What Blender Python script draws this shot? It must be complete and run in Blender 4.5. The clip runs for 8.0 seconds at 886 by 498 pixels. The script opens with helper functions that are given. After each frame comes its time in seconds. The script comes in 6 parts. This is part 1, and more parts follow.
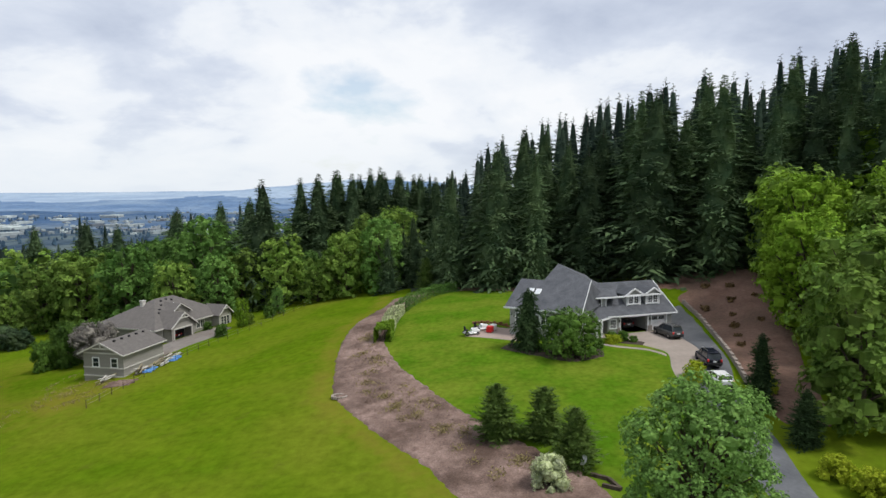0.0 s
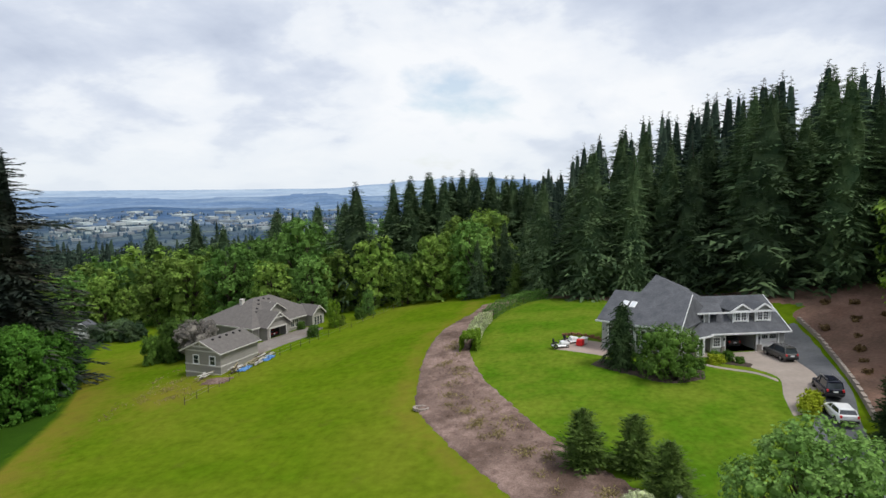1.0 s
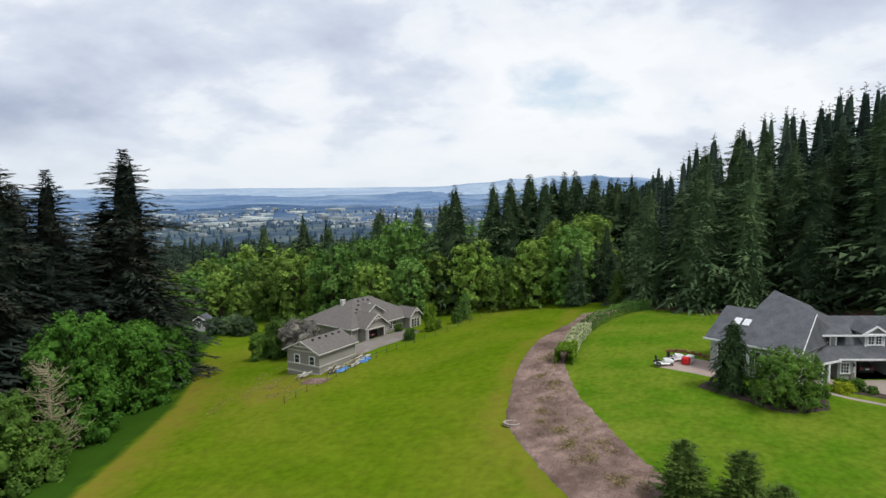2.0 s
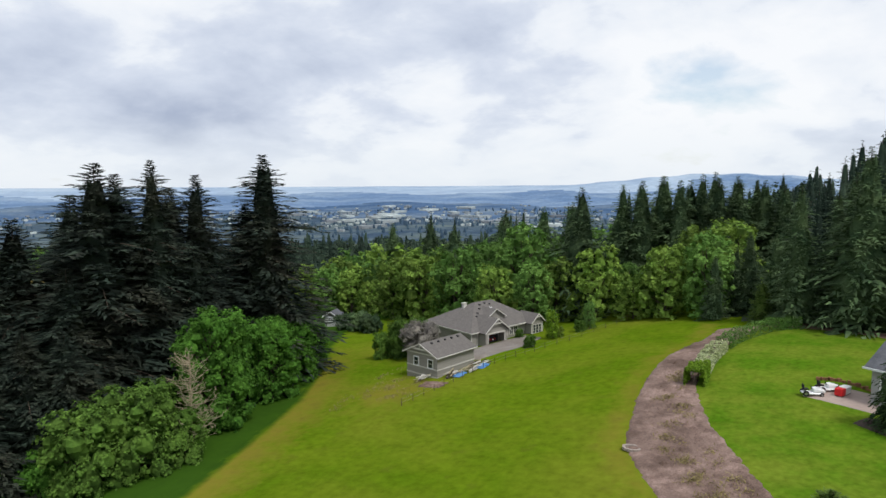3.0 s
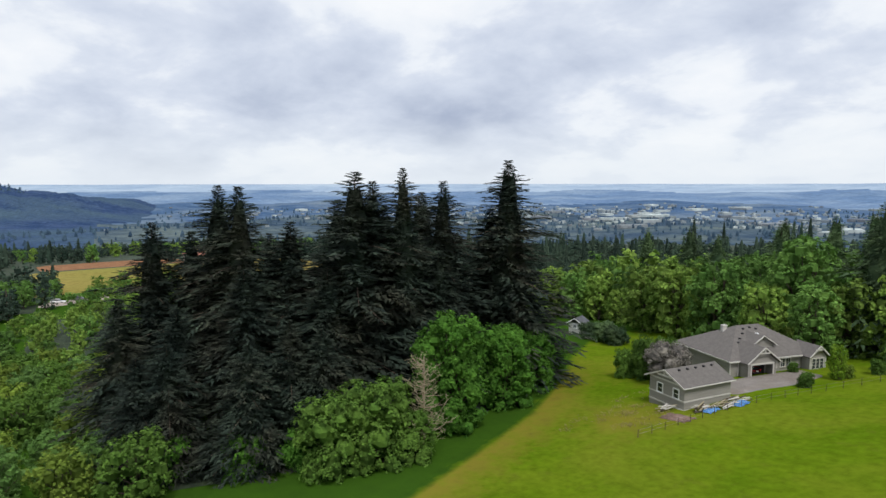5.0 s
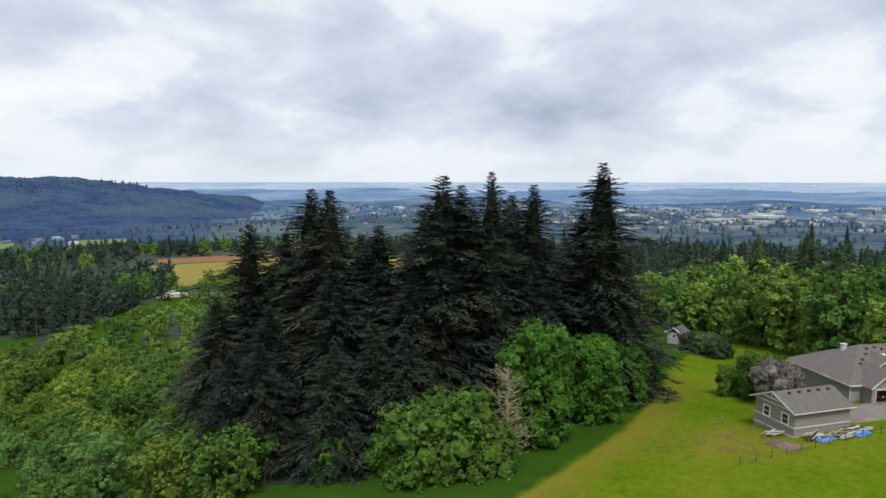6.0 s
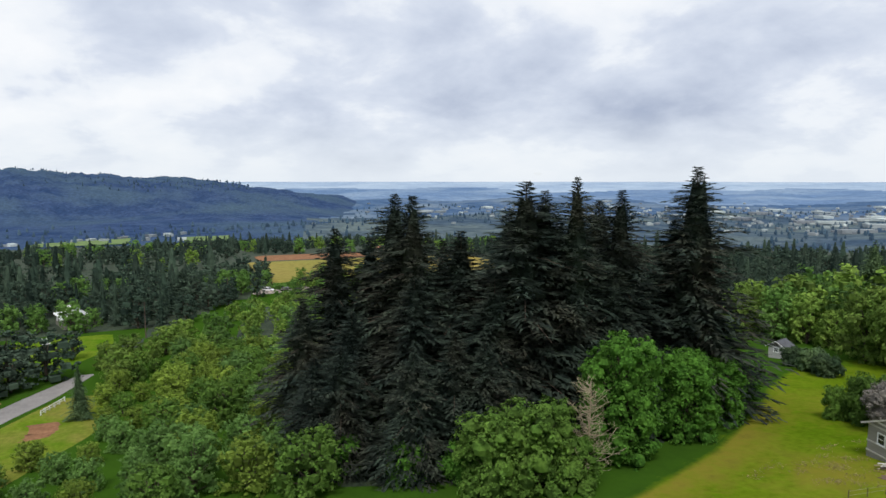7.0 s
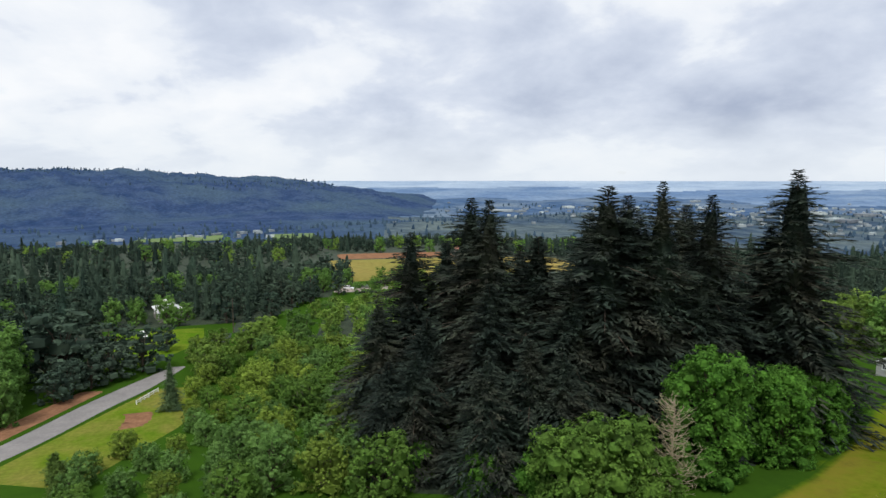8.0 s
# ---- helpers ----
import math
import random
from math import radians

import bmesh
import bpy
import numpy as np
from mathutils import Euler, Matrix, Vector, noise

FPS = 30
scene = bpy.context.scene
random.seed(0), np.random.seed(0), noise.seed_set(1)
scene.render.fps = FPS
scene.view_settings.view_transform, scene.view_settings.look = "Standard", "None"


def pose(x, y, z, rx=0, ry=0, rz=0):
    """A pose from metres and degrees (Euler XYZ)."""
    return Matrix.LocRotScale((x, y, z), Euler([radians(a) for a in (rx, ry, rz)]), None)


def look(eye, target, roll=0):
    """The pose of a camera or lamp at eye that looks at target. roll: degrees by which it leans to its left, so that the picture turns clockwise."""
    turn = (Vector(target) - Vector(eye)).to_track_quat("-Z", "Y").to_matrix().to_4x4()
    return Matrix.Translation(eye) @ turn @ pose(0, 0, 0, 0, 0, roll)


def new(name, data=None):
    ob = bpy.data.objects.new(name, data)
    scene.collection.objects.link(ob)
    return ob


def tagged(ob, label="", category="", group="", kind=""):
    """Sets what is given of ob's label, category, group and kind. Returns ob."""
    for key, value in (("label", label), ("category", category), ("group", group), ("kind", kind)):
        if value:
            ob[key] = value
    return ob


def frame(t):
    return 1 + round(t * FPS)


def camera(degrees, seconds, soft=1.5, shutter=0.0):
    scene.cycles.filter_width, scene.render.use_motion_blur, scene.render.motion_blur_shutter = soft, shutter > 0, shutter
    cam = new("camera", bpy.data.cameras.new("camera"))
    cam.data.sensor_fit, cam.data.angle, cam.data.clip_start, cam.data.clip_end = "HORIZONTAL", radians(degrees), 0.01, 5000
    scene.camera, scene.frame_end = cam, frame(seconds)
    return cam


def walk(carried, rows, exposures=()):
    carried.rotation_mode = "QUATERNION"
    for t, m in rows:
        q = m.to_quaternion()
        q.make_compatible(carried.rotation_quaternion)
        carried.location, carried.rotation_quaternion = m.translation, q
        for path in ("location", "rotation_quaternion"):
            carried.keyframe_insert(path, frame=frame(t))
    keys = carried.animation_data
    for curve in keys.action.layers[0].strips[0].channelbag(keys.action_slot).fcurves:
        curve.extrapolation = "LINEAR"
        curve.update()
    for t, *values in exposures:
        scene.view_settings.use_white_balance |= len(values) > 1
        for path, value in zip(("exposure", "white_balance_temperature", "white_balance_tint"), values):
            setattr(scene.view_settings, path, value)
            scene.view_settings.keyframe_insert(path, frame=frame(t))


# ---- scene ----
cam = camera(70.19, 8.0)
PATH = [
    (0, pose(0.00, 0.00, 0.00, 84.46, 0.32, 0.00)),
    (0.5, pose(0.45, 1.29, 0.54, 84.39, 0.28, 4.36)),
    (1, pose(0.95, 2.57, 1.12, 84.29, 0.32, 8.71)),
    (1.5, pose(1.27, 3.55, 1.68, 84.23, 0.33, 13.11)),
    (3, pose(2.22, 6.66, 3.20, 84.07, 0.23, 29.90)),
    (3.5, pose(2.20, 7.91, 3.60, 84.02, 0.18, 36.29)),
    (4, pose(2.04, 9.18, 3.99, 83.96, 0.11, 42.41)),
    (4.5, pose(1.71, 10.46, 4.33, 83.93, 0.08, 48.07)),
    (6, pose(0.40, 13.58, 5.63, 83.69, -0.01, 61.80)),
    (6.5, pose(0.09, 14.23, 6.08, 83.67, -0.02, 65.84)),
    (7, pose(-0.27, 14.82, 6.50, 83.64, 0.02, 69.79)),
    (7.5, pose(-0.96, 15.41, 6.85, 83.60, 0.01, 73.57)),
    (8, pose(-1.54, 15.70, 7.23, 83.56, 0.05, 77.03)),
]
walk(cam, PATH)

# ---------------------------------------------------------------- world, sun
SUN_ELEV, SUN_AZ = 58.0, 112.0          # degrees; azimuth from +y towards +x
world = bpy.data.worlds.new("overcast_sky")
scene.world = world
world.use_nodes = True
wn, wl = world.node_tree.nodes, world.node_tree.links
wn.clear()


def wnode(kind, **values):
    n = wn.new(kind)
    for key, value in values.items():
        n.inputs[key].default_value = value
    return n


def wmath(op, a, b=None):
    n = wn.new("ShaderNodeMath")
    n.operation = op
    for k, v in enumerate((a, b)):
        if v is None:
            continue
        if hasattr(v, "is_linked"):
            wl.new(v, n.inputs[k])
        else:
            n.inputs[k].default_value = v
    return n.outputs[0]


def wramp(value, stops):
    n = wn.new("ShaderNodeValToRGB")
    r = n.color_ramp
    while len(r.elements) < len(stops):
        r.elements.new(0.5)
    for e, (p, c) in zip(r.elements, stops):
        e.position, e.color = p, (*c, 1)
    wl.new(value, n.inputs[0])
    return n.outputs[0]


sky = wn.new("ShaderNodeTexSky")
sky.sky_type, sky.sun_disc = "NISHITA", False
sky.sun_elevation, sky.sun_rotation = radians(SUN_ELEV), radians(SUN_AZ)
bg_sky = wnode("ShaderNodeBackground", Strength=0.15)
wl.new(sky.outputs[0], bg_sky.inputs[0])
coord = wn.new("ShaderNodeTexCoord")
sep = wn.new("ShaderNodeSeparateXYZ")
wl.new(coord.outputs["Generated"], sep.inputs[0])
height = wmath("MAXIMUM", sep.outputs[2], 0.0)
lift = wmath("ADD", height, 0.35)
flat = wn.new("ShaderNodeCombineXYZ")
wl.new(wmath("DIVIDE", sep.outputs[0], lift), flat.inputs[0])
wl.new(wmath("DIVIDE", sep.outputs[1], lift), flat.inputs[1])
flat.inputs[2].default_value = 3.7
big = wnode("ShaderNodeTexNoise", Scale=1.15, Detail=9.0, Roughness=0.52, Distortion=0.25)
wl.new(flat.outputs[0], big.inputs["Vector"])
fine = wnode("ShaderNodeTexNoise", Scale=3.2, Detail=8.0, Roughness=0.55, Distortion=0.2)
wl.new(flat.outputs[0], fine.inputs["Vector"])
mass = wmath("ADD", wmath("MULTIPLY", big.outputs[0], 0.60), wmath("MULTIPLY", fine.outputs[0], 0.40))
# heavier cloud banks in the west and north-west
for cx, cy, radius, weight in ((-1.70, 0.62, 0.46, 0.17), (-1.0, 1.2, 0.5, 0.07), (-0.84, 1.62, 0.26, 0.04), (-2.1, -0.4, 0.5, 0.06), (-0.45, 1.45, 0.9, -0.11), (0.85, 1.30, 0.6, 0.15), (-0.27, 2.0, 0.24, -0.22)):
    away = wn.new("ShaderNodeVectorMath")
    away.operation = "DISTANCE"
    wl.new(flat.outputs[0], away.inputs[0])
    away.inputs[1].default_value = (cx, cy, 3.7)
    near = wmath("MAXIMUM", wmath("SUBTRACT", 1.0, wmath("DIVIDE", away.outputs[1], radius)), 0.0)
    mass = wmath("ADD", mass, wmath("MULTIPLY", wmath("SMOOTH_MIN", near, 0.8), weight))
cloud_col = wramp(mass, [(0.40, (0.93, 0.95, 0.98)), (0.475, (0.84, 0.88, 0.94)), (0.515, (0.70, 0.755, 0.86)), (0.56, (0.62, 0.68, 0.80)), (0.70, (0.40, 0.46, 0.60))])
near_rim = wramp(height, [(0.0, (1, 1, 1)), (0.10, (0.0, 0.0, 0.0))])
rim_mix = wn.new("ShaderNodeMixRGB")
rim_mix.inputs[2].default_value = (0.80, 0.86, 0.92, 1)
wl.new(wmath("MULTIPLY", near_rim, 0.75), rim_mix.inputs[0])
wl.new(cloud_col, rim_mix.inputs[1])
bg_cloud = wnode("ShaderNodeBackground", Strength=1.02)
wl.new(rim_mix.outputs[0], bg_cloud.inputs[0])
cover = wramp(mass, [(0.27, (0.35, 0.35, 0.35)), (0.37, (0.97, 0.97, 0.97))])
mix_sky = wn.new("ShaderNodeMixShader")
wl.new(cover, mix_sky.inputs[0])
wl.new(bg_sky.outputs[0], mix_sky.inputs[1])
wl.new(bg_cloud.outputs[0], mix_sky.inputs[2])
wout = wn.new("ShaderNodeOutputWorld")
wl.new(mix_sky.outputs[0], wout.inputs[0])

sun = new("sun", bpy.data.lights.new("sun", "SUN"))
sun.data.energy, sun.data.angle, sun.data.color = 2.7, radians(14), (1.0, 0.97, 0.92)
_el, _az = radians(SUN_ELEV), radians(SUN_AZ)
sun.matrix_world = look((math.sin(_az) * math.cos(_el) * 300, math.cos(_az) * math.cos(_el) * 300, math.sin(_el) * 300), (0, 0, 0))

# ---------------------------------------------------------------- materials


def material(name, low, high, scale=1.0, rough=0.9, metal=0.0, bump=0.3, bump_scale=None, grain=0.35, patch_scale=None,
             patch=None, patch_fac=0.5, per_object=0.0, per_island=0.0, translucent=0.0, spec=0.3, glow=0.0, stretch=(1, 1, 1)):
    """Two scales of noise between two colours, an optional third colour in patches, and fine relief."""
    m = bpy.data.materials.new(name)
    m.use_nodes = True
    n, l = m.node_tree.nodes, m.node_tree.links
    b = n["Principled BSDF"]
    b.inputs["Roughness"].default_value, b.inputs["Metallic"].default_value = rough, metal
    b.inputs["Specular IOR Level"].default_value = spec
    geo = n.new("ShaderNodeNewGeometry")
    mapping = n.new("ShaderNodeMapping")
    mapping.inputs["Scale"].default_value = stretch
    l.new(geo.outputs["Position"], mapping.inputs["Vector"])

    def tex(s, detail=5.0):
        t = n.new("ShaderNodeTexNoise")
        t.inputs["Scale"].default_value, t.inputs["Detail"].default_value = s, detail
        t.inputs["Roughness"].default_value = 0.6
        l.new(mapping.outputs[0], t.inputs["Vector"])
        return t.outputs[0]

    def ramp(v, lo, hi):
        r = n.new("ShaderNodeMapRange")
        r.inputs[1].default_value, r.inputs[2].default_value = lo, hi
        l.new(v, r.inputs[0])
        return r.outputs[0]

    def mix(fac, a, c, kind="MIX"):
        x = n.new("ShaderNodeMixRGB")
        x.blend_type = kind
        for k, v in enumerate((fac, a, c)):
            if hasattr(v, "is_linked"):
                l.new(v, x.inputs[k])
            elif k == 0:
                x.inputs[0].default_value = v
            else:
                x.inputs[k].default_value = (*v, 1)
        return x.outputs[0]

    col = mix(ramp(tex(scale), 0.32, 0.68), low, high)
    if patch:
        col = mix(ramp(tex(patch_scale or scale / 8, 3.0), 0.5 - 0.18 * patch_fac, 0.78 - 0.18 * patch_fac), col, patch)
    g = ramp(tex(scale * 7, 3.0), 0.2, 0.8)
    dark = tuple(c * (1 - grain) for c in (1, 1, 1))
    col = mix(1.0, col, mix(g, dark, (1 + grain * 0.6,) * 3), "MULTIPLY")
    for amount, node, socket in ((per_object, "ShaderNodeObjectInfo", "Random"), (per_island, "ShaderNodeNewGeometry", "Random Per Island")):
        if amount:
            o = n.new(node).outputs[socket]
            col = mix(1.0, col, mix(o, (1 - amount,) * 3, (1 + amount, 1 + amount, 1 + amount * 0.6)), "MULTIPLY")
    l.new(col, b.inputs["Base Color"])
    if bump:
        bp = n.new("ShaderNodeBump")
        bp.inputs["Strength"].default_value, bp.inputs["Distance"].default_value = bump, 0.1
        l.new(tex(bump_scale or scale * 4), bp.inputs["Height"])
        l.new(bp.outputs[0], b.inputs["Normal"])
    # Glow in the surface's own colour: lifts far land and trees like haze
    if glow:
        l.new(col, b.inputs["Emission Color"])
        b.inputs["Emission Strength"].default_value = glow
    if translucent:
        t = n.new("ShaderNodeBsdfTranslucent")
        l.new(col, t.inputs[0])
        s = n.new("ShaderNodeMixShader")
        s.inputs[0].default_value = translucent
        l.new(b.outputs[0], s.inputs[1])
        l.new(t.outputs[0], s.inputs[2])
        l.new(s.outputs[0], n["Material Output"].inputs[0])
    return m


